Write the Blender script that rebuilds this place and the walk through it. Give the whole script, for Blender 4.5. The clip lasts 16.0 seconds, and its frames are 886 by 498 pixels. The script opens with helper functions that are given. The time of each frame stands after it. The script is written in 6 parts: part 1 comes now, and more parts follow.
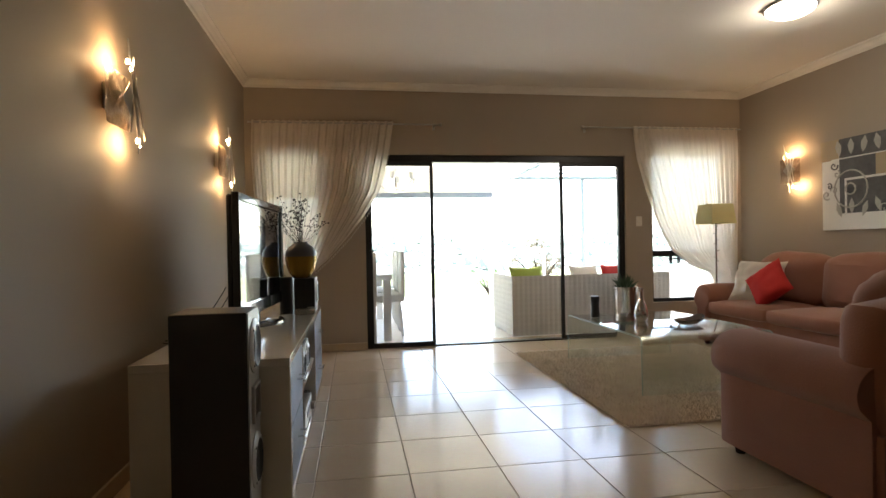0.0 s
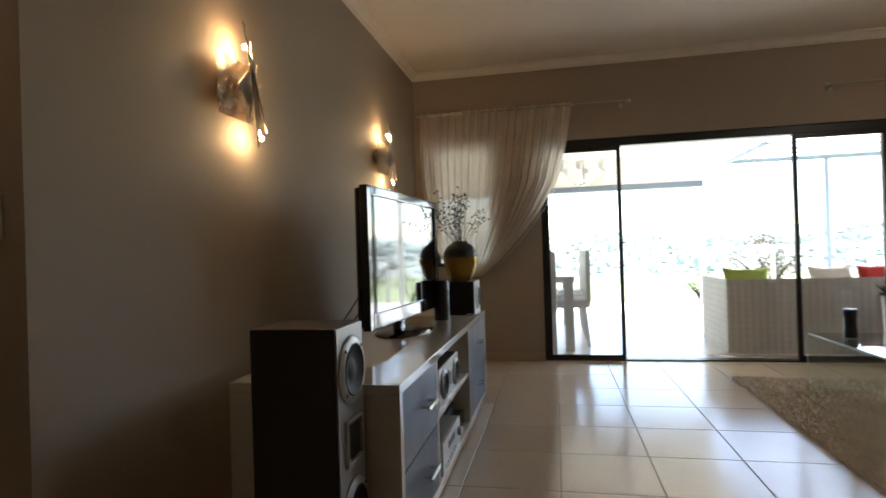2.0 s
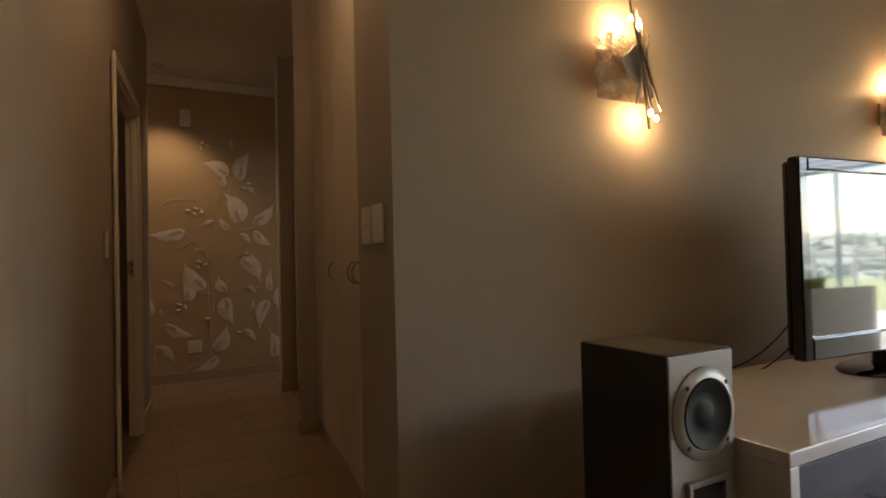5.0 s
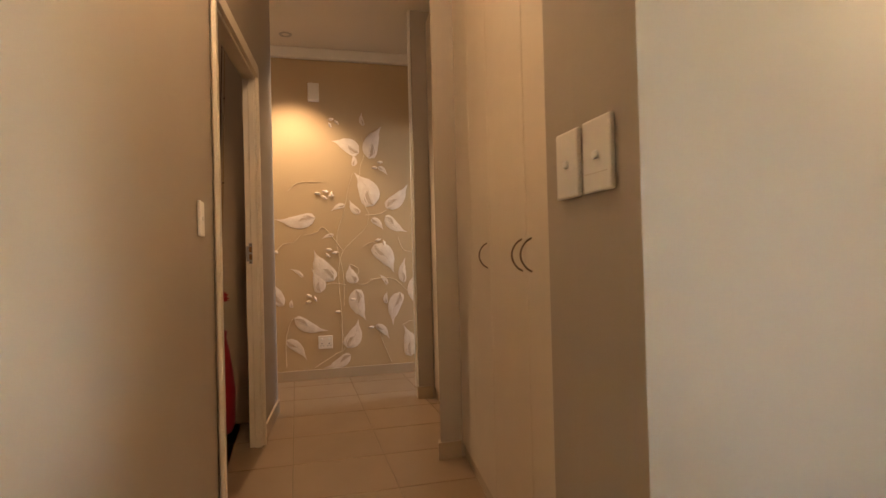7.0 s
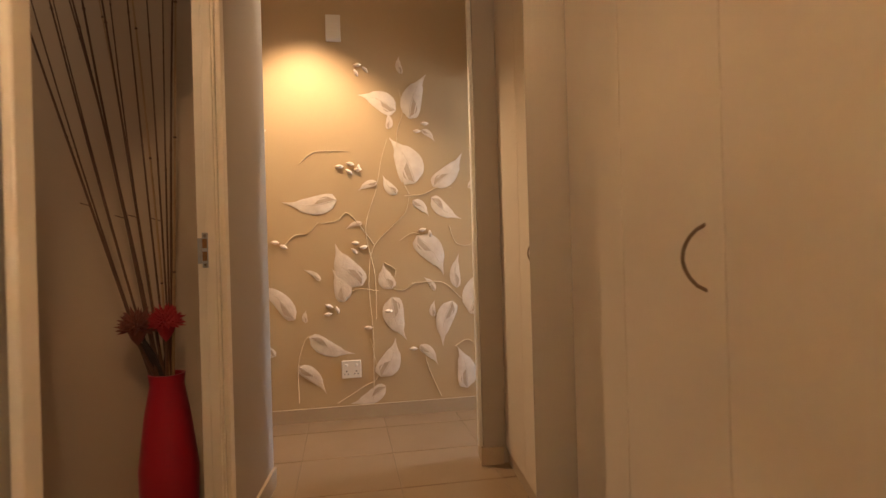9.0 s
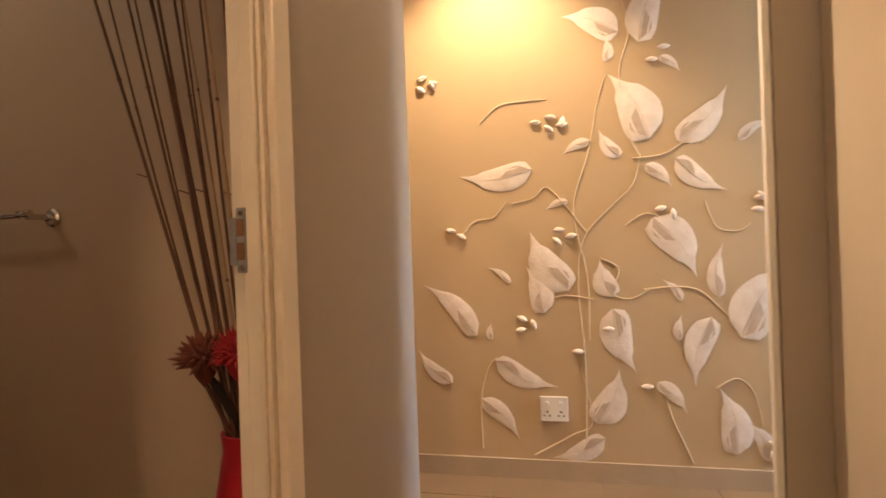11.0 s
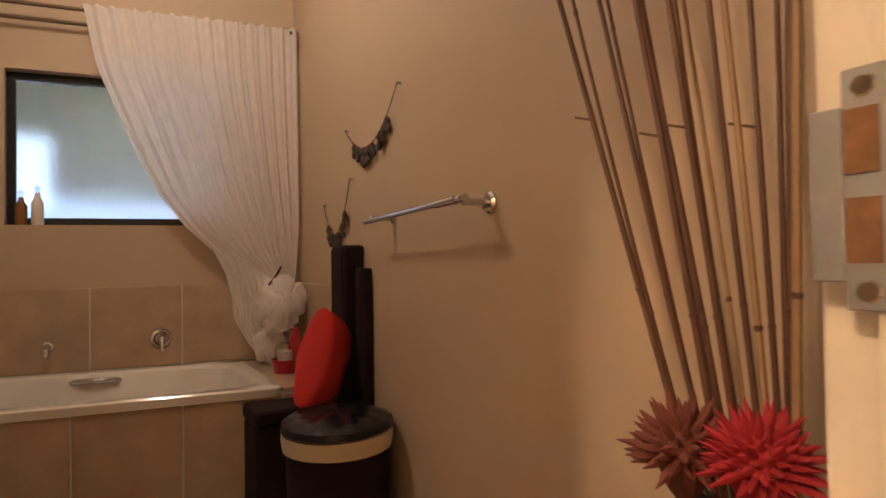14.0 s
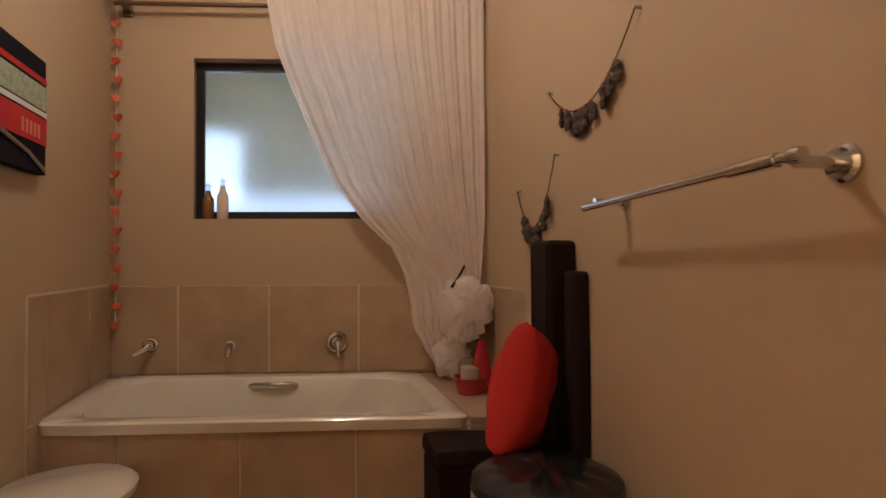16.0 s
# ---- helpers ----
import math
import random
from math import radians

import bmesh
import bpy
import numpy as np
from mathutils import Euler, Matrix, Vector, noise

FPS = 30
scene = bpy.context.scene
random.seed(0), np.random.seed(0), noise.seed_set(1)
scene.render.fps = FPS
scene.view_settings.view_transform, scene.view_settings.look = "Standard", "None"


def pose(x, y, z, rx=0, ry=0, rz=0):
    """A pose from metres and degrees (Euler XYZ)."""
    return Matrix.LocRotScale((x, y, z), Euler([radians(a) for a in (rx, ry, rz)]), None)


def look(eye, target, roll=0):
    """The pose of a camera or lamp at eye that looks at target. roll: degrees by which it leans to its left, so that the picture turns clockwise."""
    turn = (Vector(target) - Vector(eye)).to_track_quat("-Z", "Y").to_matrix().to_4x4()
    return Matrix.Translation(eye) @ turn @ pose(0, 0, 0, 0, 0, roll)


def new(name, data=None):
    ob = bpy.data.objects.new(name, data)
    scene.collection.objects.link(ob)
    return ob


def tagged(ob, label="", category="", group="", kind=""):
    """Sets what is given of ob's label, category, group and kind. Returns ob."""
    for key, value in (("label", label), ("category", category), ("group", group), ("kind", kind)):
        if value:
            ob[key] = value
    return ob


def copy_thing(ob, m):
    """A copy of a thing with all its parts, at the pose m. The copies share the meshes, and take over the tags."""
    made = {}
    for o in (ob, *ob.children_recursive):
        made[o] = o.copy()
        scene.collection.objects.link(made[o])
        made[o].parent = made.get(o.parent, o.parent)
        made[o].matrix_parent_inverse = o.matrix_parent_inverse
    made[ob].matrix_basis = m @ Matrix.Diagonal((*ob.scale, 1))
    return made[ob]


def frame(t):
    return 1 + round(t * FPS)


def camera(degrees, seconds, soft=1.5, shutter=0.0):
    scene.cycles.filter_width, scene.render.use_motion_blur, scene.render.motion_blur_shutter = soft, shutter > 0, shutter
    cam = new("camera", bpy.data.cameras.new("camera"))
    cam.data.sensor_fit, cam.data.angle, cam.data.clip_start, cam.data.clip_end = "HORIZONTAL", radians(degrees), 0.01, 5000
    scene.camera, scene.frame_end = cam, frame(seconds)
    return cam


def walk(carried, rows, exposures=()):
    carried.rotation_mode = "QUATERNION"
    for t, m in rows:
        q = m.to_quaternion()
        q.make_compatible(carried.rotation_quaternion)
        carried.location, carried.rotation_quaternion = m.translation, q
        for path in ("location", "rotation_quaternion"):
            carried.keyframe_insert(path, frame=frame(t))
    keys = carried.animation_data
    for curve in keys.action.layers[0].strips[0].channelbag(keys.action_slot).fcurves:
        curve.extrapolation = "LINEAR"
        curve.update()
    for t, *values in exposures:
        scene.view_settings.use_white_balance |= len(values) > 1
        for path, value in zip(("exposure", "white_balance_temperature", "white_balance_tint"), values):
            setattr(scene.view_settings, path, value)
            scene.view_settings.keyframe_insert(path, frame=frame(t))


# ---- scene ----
cam = camera(77.1, 16.0, shutter=0.3)
PATH = [
    (0, (1.074, 0.113, 1.069), (1.391, 2.088, 1.059), -1.1),
    (0.5, (1.121, 0.279, 1.065), (1.384, 2.261, 1.054), -1.2),
    (1, (1.185, 0.452, 1.059), (1.31, 2.448, 1.052), -1.4),
    (1.5, (1.257, 0.575, 1.049), (1.173, 2.574, 1.045), -1.5),
    (2, (1.32, 0.713, 1.058), (0.924, 2.673, 1.065), -1.8),
    (2.5, (1.386, 0.868, 1.072), (0.694, 2.745, 1.084), -1.9),
    (3, (1.441, 0.961, 1.072), (0.501, 2.726, 1.089), -1.9),
    (3.5, (1.469, 1.038, 1.069), (0.253, 2.625, 1.101), -1.9),
    (4, (1.502, 1.121, 1.07), (0.046, 2.492, 1.097), -1.5),
    (4.5, (1.528, 1.196, 1.061), (-0.118, 2.332, 1.097), -1.5),
    (5, (1.532, 1.237, 1.064), (-0.232, 2.178, 1.1), -1.4),
    (5.2, (1.511, 1.232, 1.057), (-0.284, 2.115, 1.099), -1.3),
    (7.5, (0.403, 1.438, 1.019), (-1.541, 1.907, 1.032), -1.6),
    (8, (0.079, 1.468, 1.035), (-1.87, 1.918, 1.045), -1.6),
    (10.5, (-1.436, 1.737, 1.037), (-3.429, 1.578, 1.031), -1.9),
    (11, (-1.615, 1.7, 1.03), (-3.567, 1.262, 1.028), -2.0),
    (11.5, (-1.733, 1.635, 1.022), (-3.624, 0.985, 1.028), -2.0),
    (12, (-1.871, 1.563, 1.023), (-3.668, 0.684, 1.032), -1.9),
    (12.5, (-1.994, 1.487, 1.028), (-3.635, 0.343, 1.052), -1.6),
    (13, (-2.074, 1.396, 1.02), (-3.536, 0.031, 1.056), -1.2),
    (13.5, (-2.154, 1.31, 1.029), (-3.403, -0.252, 1.064), -1.1),
    (14, (-2.172, 1.263, 1.027), (-3.25, -0.422, 1.064), -1.0),
    (14.5, (-2.252, 1.139, 1.023), (-3.143, -0.651, 1.073), -0.6),
    (15, (-2.265, 1.028, 1.025), (-3.007, -0.829, 1.069), -0.4),
    (15.5, (-2.276, 0.882, 1.035), (-2.908, -1.016, 1.072), -0.4),
    (16, (-2.269, 0.767, 1.035), (-2.797, -1.162, 1.07), -0.3),
]
walk(cam, [(t, look(eye, target, roll)) for t, eye, target, roll in PATH],
     [(0.0, 2.75, 6250, 10), (1.0, 2.6, 6150, 10), (2.0, 2.35, 6000, 10), (2.6, 1.6, 5850, 10), (3.2, 1.4, 5850, 10), (4.2, 1.2, 6200, 10), (4.6, 1.8, 6500, 11), (5.0, 2.7, 6750, 12), (5.3, 3.1, 6750, 12),
      (7.3, 4.95, 6550, 10), (8.2, 5.0, 6600, 10), (10.3, 5.4, 6500, 10), (11.5, 5.6, 6300, 10), (12.5, 5.95, 6100, 10), (13.3, 6.5, 6150, 11), (14.0, 6.55, 6200, 11), (14.5, 6.42, 6250, 11), (16.0, 6.5, 6150, 11)])

# ---- light ----
SUN_ELEVATION, SUN_TURN = radians(52), radians(25)
world = bpy.data.worlds.new("world")
scene.world = world
world.use_nodes = True
sky = world.node_tree.nodes.new("ShaderNodeTexSky")
sky.sky_type, sky.sun_disc, sky.sun_elevation, sky.sun_rotation = "NISHITA", False, SUN_ELEVATION, SUN_TURN
world.node_tree.nodes["Background"].inputs["Strength"].default_value = 0.15
world.node_tree.links.new(sky.outputs[0], world.node_tree.nodes["Background"].inputs["Color"])


def lamp(name, kind, m, energy, color, size=0.1, size_y=None, angle=None):
    data = bpy.data.lights.new(name, kind)
    data.energy, data.color = energy, color
    if kind == "AREA":
        data.size = size
        if size_y:
            data.shape, data.size_y = "RECTANGLE", size_y
    elif kind == "SUN":
        data.angle = angle
    else:
        data.shadow_soft_size = size
    if kind == "SPOT":
        data.spot_size, data.spot_blend = angle, 0.6
    ob = new(name, data)
    ob.matrix_world = m
    return ob


WARM = (1.0, 0.62, 0.30)
lamp("sun", "SUN", look((math.sin(SUN_TURN) * 12.3, math.cos(SUN_TURN) * 12.3, 15.8), (0, 0, 0)), 5.0, (1, 0.95, 0.88), angle=radians(0.6))
# area lamps stand in for daylight behind the frosted pane, inside an added box
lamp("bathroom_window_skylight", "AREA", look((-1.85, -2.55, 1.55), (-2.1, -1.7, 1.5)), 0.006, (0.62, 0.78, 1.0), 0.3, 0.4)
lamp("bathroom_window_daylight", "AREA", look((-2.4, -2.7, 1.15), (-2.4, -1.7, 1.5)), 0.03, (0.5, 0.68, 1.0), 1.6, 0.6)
lamp("bathroom_bulb", "POINT", pose(-2.1, -0.55, 2.45), 0.27, (1.0, 0.84, 0.66), 0.08)
lamp("mural_downlight_bulb", "SPOT", pose(-3.72, 1.38, 2.70, 0, -6, 0), 4.8, (1.0, 0.69, 0.42), 0.04, angle=radians(105))
# daylight in the window of the room past the mural
lamp("far_room_daylight", "AREA", look((-3.68, 4.78, 1.5), (-3.3, 1.2, 1.3)), 1.7, (0.78, 0.84, 1.0), 0.6, 1.15)
# fill light added to brighten the passage walls; no fitting belongs to it
lamp("passage_fill", "POINT", pose(-0.62, 1.5, 2.6), 1.25, (1.0, 0.68, 0.40), 0.06)


# ---- materials ----
def material(name, color, rough=0.5, metal=0.0, second=None, scale=6.0, bump=0.0, bump_scale=60.0, gloss=0.5, speck=0.08, coat=0.0, spread=0.0, glow=None, sheen=0.0):
    """A surface with two scales of variation: blotches and grain in the colour, fine relief in the normal."""
    m = bpy.data.materials.new(name)
    m.use_nodes = True
    t = m.node_tree
    p = t.nodes["Principled BSDF"]
    p.inputs["Roughness"].default_value, p.inputs["Metallic"].default_value = rough, metal
    p.inputs["Specular IOR Level"].default_value = gloss
    p.inputs["Coat Weight"].default_value = coat
    p.inputs["Sheen Weight"].default_value = sheen
    at = t.nodes.new("ShaderNodeTexCoord")
    big, fine, mix, grain = t.nodes.new("ShaderNodeTexNoise"), t.nodes.new("ShaderNodeTexNoise"), t.nodes.new("ShaderNodeMix"), t.nodes.new("ShaderNodeMix")
    big.inputs["Scale"].default_value, big.inputs["Detail"].default_value = scale, 4
    fine.inputs["Scale"].default_value, fine.inputs["Detail"].default_value = bump_scale, 3
    for n in (big, fine):
        t.links.new(at.outputs["Object"], n.inputs["Vector"])
    mix.data_type = grain.data_type = "RGBA"
    second = second or tuple(c * 0.86 for c in color)
    mix.inputs["A"].default_value, mix.inputs["B"].default_value = (*color, 1), (*second, 1)
    t.links.new(big.outputs["Fac"], mix.inputs["Factor"])
    grain.blend_type = "OVERLAY"
    grain.inputs["Factor"].default_value = speck
    t.links.new(mix.outputs["Result"], grain.inputs["A"])
    t.links.new(fine.outputs["Color"], grain.inputs["B"])
    out = grain.outputs["Result"]
    if spread:
        info, hsv, ramp = t.nodes.new("ShaderNodeObjectInfo"), t.nodes.new("ShaderNodeHueSaturation"), t.nodes.new("ShaderNodeMapRange")
        ramp.inputs["To Min"].default_value, ramp.inputs["To Max"].default_value = 1 - spread, 1 + spread
        t.links.new(info.outputs["Random"], ramp.inputs["Value"])
        t.links.new(ramp.outputs["Result"], hsv.inputs["Value"])
        t.links.new(out, hsv.inputs["Color"])
        out = hsv.outputs["Color"]
    t.links.new(out, p.inputs["Base Color"])
    rr = t.nodes.new("ShaderNodeMapRange")
    rr.inputs["To Min"].default_value, rr.inputs["To Max"].default_value = max(rough - 0.05, 0.02), min(rough + 0.07, 1)
    t.links.new(big.outputs["Fac"], rr.inputs["Value"])
    t.links.new(rr.outputs["Result"], p.inputs["Roughness"])
    if bump:
        b = t.nodes.new("ShaderNodeBump")
        b.inputs["Strength"].default_value, b.inputs["Distance"].default_value = bump, 0.004
        t.links.new(fine.outputs["Fac"], b.inputs["Height"])
        t.links.new(b.outputs["Normal"], p.inputs["Normal"])
    if glow:
        p.inputs["Emission Color"].default_value, p.inputs["Emission Strength"].default_value = (*glow[:3], 1), glow[3]
    return m


def sheer(name, color, clear, weave=400.0):
    """Thin woven cloth: part of the light goes straight through, part is scattered."""
    m = bpy.data.materials.new(name)
    m.use_nodes = True
    t = m.node_tree
    for n in list(t.nodes):
        t.nodes.remove(n)
    out, mix, both = t.nodes.new("ShaderNodeOutputMaterial"), t.nodes.new("ShaderNodeMixShader"), t.nodes.new("ShaderNodeMixShader")
    see, diff, trans, noise_ = t.nodes.new("ShaderNodeBsdfTransparent"), t.nodes.new("ShaderNodeBsdfDiffuse"), t.nodes.new("ShaderNodeBsdfTranslucent"), t.nodes.new("ShaderNodeTexNoise")
    diff.inputs["Color"].default_value = trans.inputs["Color"].default_value = (*color, 1)
    both.inputs[0].default_value = 0.55
    noise_.inputs["Scale"].default_value = weave / 20
    r = t.nodes.new("ShaderNodeMapRange")
    r.inputs["To Min"].default_value, r.inputs["To Max"].default_value = 1 - clear - 0.08, 1 - clear + 0.08
    t.links.new(noise_.outputs["Fac"], r.inputs["Value"])
    t.links.new(r.outputs["Result"], mix.inputs[0])
    t.links.new(diff.outputs[0], both.inputs[1])
    t.links.new(trans.outputs[0], both.inputs[2])
    t.links.new(see.outputs[0], mix.inputs[1])
    t.links.new(both.outputs[0], mix.inputs[2])
    t.links.new(mix.outputs[0], out.inputs["Surface"])
    return m


def glass(name, tint=(1, 1, 1), rough=0.0, mirror=0.08):
    """A thin pane: mostly clear, with a mirror gloss that grows at the rim."""
    m = bpy.data.materials.new(name)
    m.use_nodes = True
    t = m.node_tree
    for n in list(t.nodes):
        t.nodes.remove(n)
    out, mix, see, shine, fres = (t.nodes.new("ShaderNode" + k) for k in ("OutputMaterial", "MixShader", "BsdfTransparent", "BsdfGlossy", "LayerWeight"))
    see.inputs["Color"].default_value = (*tint, 1)
    shine.inputs["Roughness"].default_value = rough
    fres.inputs["Blend"].default_value = 0.5
    rise, ramp = t.nodes.new("ShaderNodeMath"), t.nodes.new("ShaderNodeMapRange")
    rise.operation = "POWER"
    rise.inputs[1].default_value = 4.0
    ramp.inputs["To Min"].default_value, ramp.inputs["To Max"].default_value = 0.04 + mirror * 0.3, 0.95
    t.links.new(fres.outputs["Facing"], rise.inputs[0])
    t.links.new(rise.outputs[0], ramp.inputs["Value"])
    t.links.new(ramp.outputs[0], mix.inputs[0])
    t.links.new(see.outputs[0], mix.inputs[1])
    t.links.new(shine.outputs[0], mix.inputs[2])
    t.links.new(mix.outputs[0], out.inputs["Surface"])
    return m


WALL = material("taupe_wall_paint", (0.385, 0.325, 0.262), 0.62, second=(0.355, 0.298, 0.238), scale=1.5, bump=0.12, bump_scale=220, speck=0.04, gloss=0.3)
WALLB = material("beige_bathroom_paint", (0.49, 0.362, 0.245), 0.6, second=(0.455, 0.335, 0.225), scale=1.5, bump=0.12, bump_scale=220, speck=0.04, gloss=0.3)
MURALW = material("gold_beige_mural_paint", (0.50, 0.37, 0.215), 0.5, second=(0.45, 0.325, 0.185), scale=2.0, bump=0.15, bump_scale=160, speck=0.05)
CEIL = material("white_ceiling_paint", (0.80, 0.76, 0.70), 0.8, second=(0.77, 0.73, 0.67), scale=1.0, bump=0.05, speck=0.03)
CORNICE = material("white_cornice_plaster", (0.80, 0.76, 0.70), 0.7)
TILE = material("cream_ceramic_floor_tile", (0.56, 0.47, 0.36), 0.16, second=(0.50, 0.41, 0.31), scale=3.5, bump=0.04, bump_scale=50, speck=0.06, spread=0.05)
GROUT = material("brown_grout", (0.24, 0.185, 0.13), 0.9, bump=0.3)
# the living-room tile again, with the passage's dimness put into its colour
PTILE = material("shade_darkened_passage_tile", (0.24, 0.16, 0.095), 0.3, second=(0.19, 0.125, 0.07), scale=3.5, bump=0.04, speck=0.06, spread=0.05)
BTILE = material("tan_bathroom_wall_tile", (0.30, 0.20, 0.125), 0.32, second=(0.54, 0.39, 0.255), scale=6.0, bump=0.06, speck=0.1, spread=0.05)
BGROUT = material("pale_grout", (0.66, 0.55, 0.42), 0.85, bump=0.2)
SKIRT = material("beige_tile_skirting", (0.44, 0.34, 0.23), 0.35)
BLACK = material("black_powder_coated_aluminium", (0.018, 0.018, 0.02), 0.35, speck=0.02)
GLASS = glass("clear_window_glass")
TGLASS = glass("greenish_table_glass", (0.94, 0.975, 0.965), mirror=0.2)
TEDGE = material("polished_glass_edge", (0.45, 0.60, 0.56), 0.1)
CURTAIN = sheer("cream_sheer_voile", (0.74, 0.68, 0.60), 0.05)
BCURTAIN = sheer("white_sheer_voile", (0.97, 0.90, 0.86), 0.03)
GLOSS = material("cream_gloss_lacquer", (0.68, 0.64, 0.57), 0.12, coat=0.5, speck=0.02)
SLATE = material("slate_blue_lacquer", (0.05, 0.055, 0.08), 0.34, gloss=0.35, speck=0.04)
CHROME = material("polished_chrome", (0.72, 0.72, 0.72), 0.08, metal=1.0, speck=0.0)
STEEL = material("brushed_steel", (0.55, 0.54, 0.52), 0.3, metal=1.0, bump=0.05)
SILVER = material("silver_grey_plastic", (0.42, 0.42, 0.42), 0.35, metal=0.4)
DARK = material("black_ash_veneer", (0.012, 0.011, 0.011), 0.5, bump=0.1, bump_scale=90)
PIANO = material("piano_black_plastic", (0.008, 0.008, 0.009), 0.06, coat=0.6, speck=0.0)
CONE = material("grey_speaker_cone", (0.010, 0.011, 0.013), 0.65, bump=0.1)
SCREEN = material("glossy_black_screen", (0.010, 0.011, 0.014), 0.02, gloss=1.0, coat=1.0, speck=0.0)
SUEDE = material("terracotta_microsuede", (0.30, 0.125, 0.075), 0.85, second=(0.24, 0.095, 0.056), scale=5, bump=0.35, bump_scale=120, sheen=0.25)
RED = material("red_cotton", (0.55, 0.02, 0.015), 0.8, second=(0.42, 0.012, 0.01), bump=0.4, bump_scale=300)
REDP = material("red_plastic", (0.42, 0.015, 0.03), 0.3)
CREAM = material("cream_crushed_satin", (0.72, 0.66, 0.58), 0.4, bump=0.5, bump_scale=40)
RUG = material("cream_shag_wool", (0.88, 0.80, 0.68), 0.95, second=(0.62, 0.52, 0.41), scale=9, bump=0.8, bump_scale=200, speck=0.2)
WHITE = material("white_painted_wood", (0.78, 0.77, 0.74), 0.35)
WICKER = material("white_woven_resin", (0.74, 0.72, 0.68), 0.55, bump=0.3)
CUPBOARD = material("cream_melamine", (0.60, 0.51, 0.40), 0.38, second=(0.57, 0.485, 0.38), bump=0.05, speck=0.03)
JAMB = material("cream_enamel_door_frame", (0.71, 0.62, 0.50), 0.35, bump=0.08, bump_scale=60, speck=0.04)
PLASTIC = material("white_switch_plastic", (0.76, 0.71, 0.64), 0.3)
BRONZE = material("antique_bronze", (0.22, 0.15, 0.10), 0.35, metal=0.8)
BULB = material("lit_halogen_bulb", (1, 0.9, 0.7), 0.3, glow=(1.0, 0.72, 0.36, 60))
OPAL = material("lit_opal_glass", (0.9, 0.85, 0.75), 0.2, glow=(1.0, 0.86, 0.66, 3.2))
ENAMEL = material("white_bath_enamel", (0.76, 0.70, 0.62), 0.1, coat=0.4, speck=0.0)
WENGE = material("dark_wenge_leatherette", (0.020, 0.010, 0.010), 0.75, bump=0.3, gloss=0.2)
REED = material("dry_brown_reed", (0.06, 0.024, 0.014), 0.6, second=(0.17, 0.075, 0.035), scale=14, bump=0.3)
STRAW = material("pale_straw_reed", (0.42, 0.27, 0.13), 0.6, second=(0.30, 0.17, 0.08), scale=14, bump=0.3)
BAG = material("black_bin_liner", (0.012, 0.012, 0.013), 0.22, bump=0.6, bump_scale=30)
BAND = material("cream_liner_band", (0.62, 0.52, 0.36), 0.7, bump=0.4)
GOLDG = material("gold_vase_glaze", (0.42, 0.26, 0.045), 0.2, metal=0.7)
DTWIG = material("dark_dried_twig", (0.03, 0.018, 0.015), 0.7)
PLASTER = material("white_relief_plaster", (0.86, 0.79, 0.71), 0.6, second=(0.58, 0.47, 0.37), scale=17, bump=0.3, bump_scale=90)
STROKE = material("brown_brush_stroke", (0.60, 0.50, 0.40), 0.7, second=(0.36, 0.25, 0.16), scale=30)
VEIN = material("brown_leaf_vein", (0.56, 0.46, 0.36), 0.7)
VINE = material("pale_painted_vine", (0.66, 0.53, 0.35), 0.6)
SHADEM = material("olive_yellow_lampshade", (0.72, 0.66, 0.34), 0.8, bump=0.3)


# ---- mesh helpers ----
def part(name, bm, mat, parent=None, label="", smooth=False):
    me = bpy.data.meshes.new(name)
    bm.to_mesh(me)
    bm.free()
    for m in (mat if isinstance(mat, (list, tuple)) else [mat]):
        me.materials.append(m)
    if smooth:
        for f in me.polygons:
            f.use_smooth = True
        me.set_sharp_from_angle(angle=radians(40))
    ob = new(name, me)
    if parent:
        ob.parent = parent
    return tagged(ob, label)


def thing(name, label, category, at=(0, 0, 0), turn=0.0, group=""):
    ob = new(name)
    ob.empty_display_size = 0.1
    ob.matrix_basis = pose(*at, 0, 0, turn)
    return tagged(ob, label, category, group)


def structure(name, bm, mat, smooth=False):
    return tagged(part(name, bm, mat, smooth=smooth), kind="structure")


def box(x0, x1, y0, y1, z0, z1, bevel=0.0, into=None, seg=2):
    bm = bmesh.new()
    bmesh.ops.create_cube(bm, size=1)
    bmesh.ops.transform(bm, matrix=Matrix.LocRotScale(((x0 + x1) / 2, (y0 + y1) / 2, (z0 + z1) / 2), None, (abs(x1 - x0), abs(y1 - y0), abs(z1 - z0))), verts=bm.verts)
    if bevel:
        bmesh.ops.bevel(bm, geom=bm.edges[:], offset=bevel, segments=seg, affect="EDGES", profile=0.5)
    return join(into, bm) if into else bm


def join(a, b):
    """Adds b's faces to a and returns a."""
    vs = {v: a.verts.new(v.co) for v in b.verts}
    for f in b.faces:
        try:
            a.faces.new([vs[v] for v in f.verts]).material_index = f.material_index
        except ValueError:
            pass
    b.free()
    return a


def moved(bm, m):
    bmesh.ops.transform(bm, matrix=m, verts=bm.verts)
    return bm


def prism(points, z0, z1):
    bm = bmesh.new()
    lo = [bm.verts.new((x, y, z0)) for x, y in points]
    hi = [bm.verts.new((x, y, z1)) for x, y in points]
    bm.faces.new(lo[::-1]), bm.faces.new(hi)
    for i in range(len(points)):
        j = (i + 1) % len(points)
        bm.faces.new((lo[i], lo[j], hi[j], hi[i]))
    bmesh.ops.recalc_face_normals(bm, faces=bm.faces)
    return bm


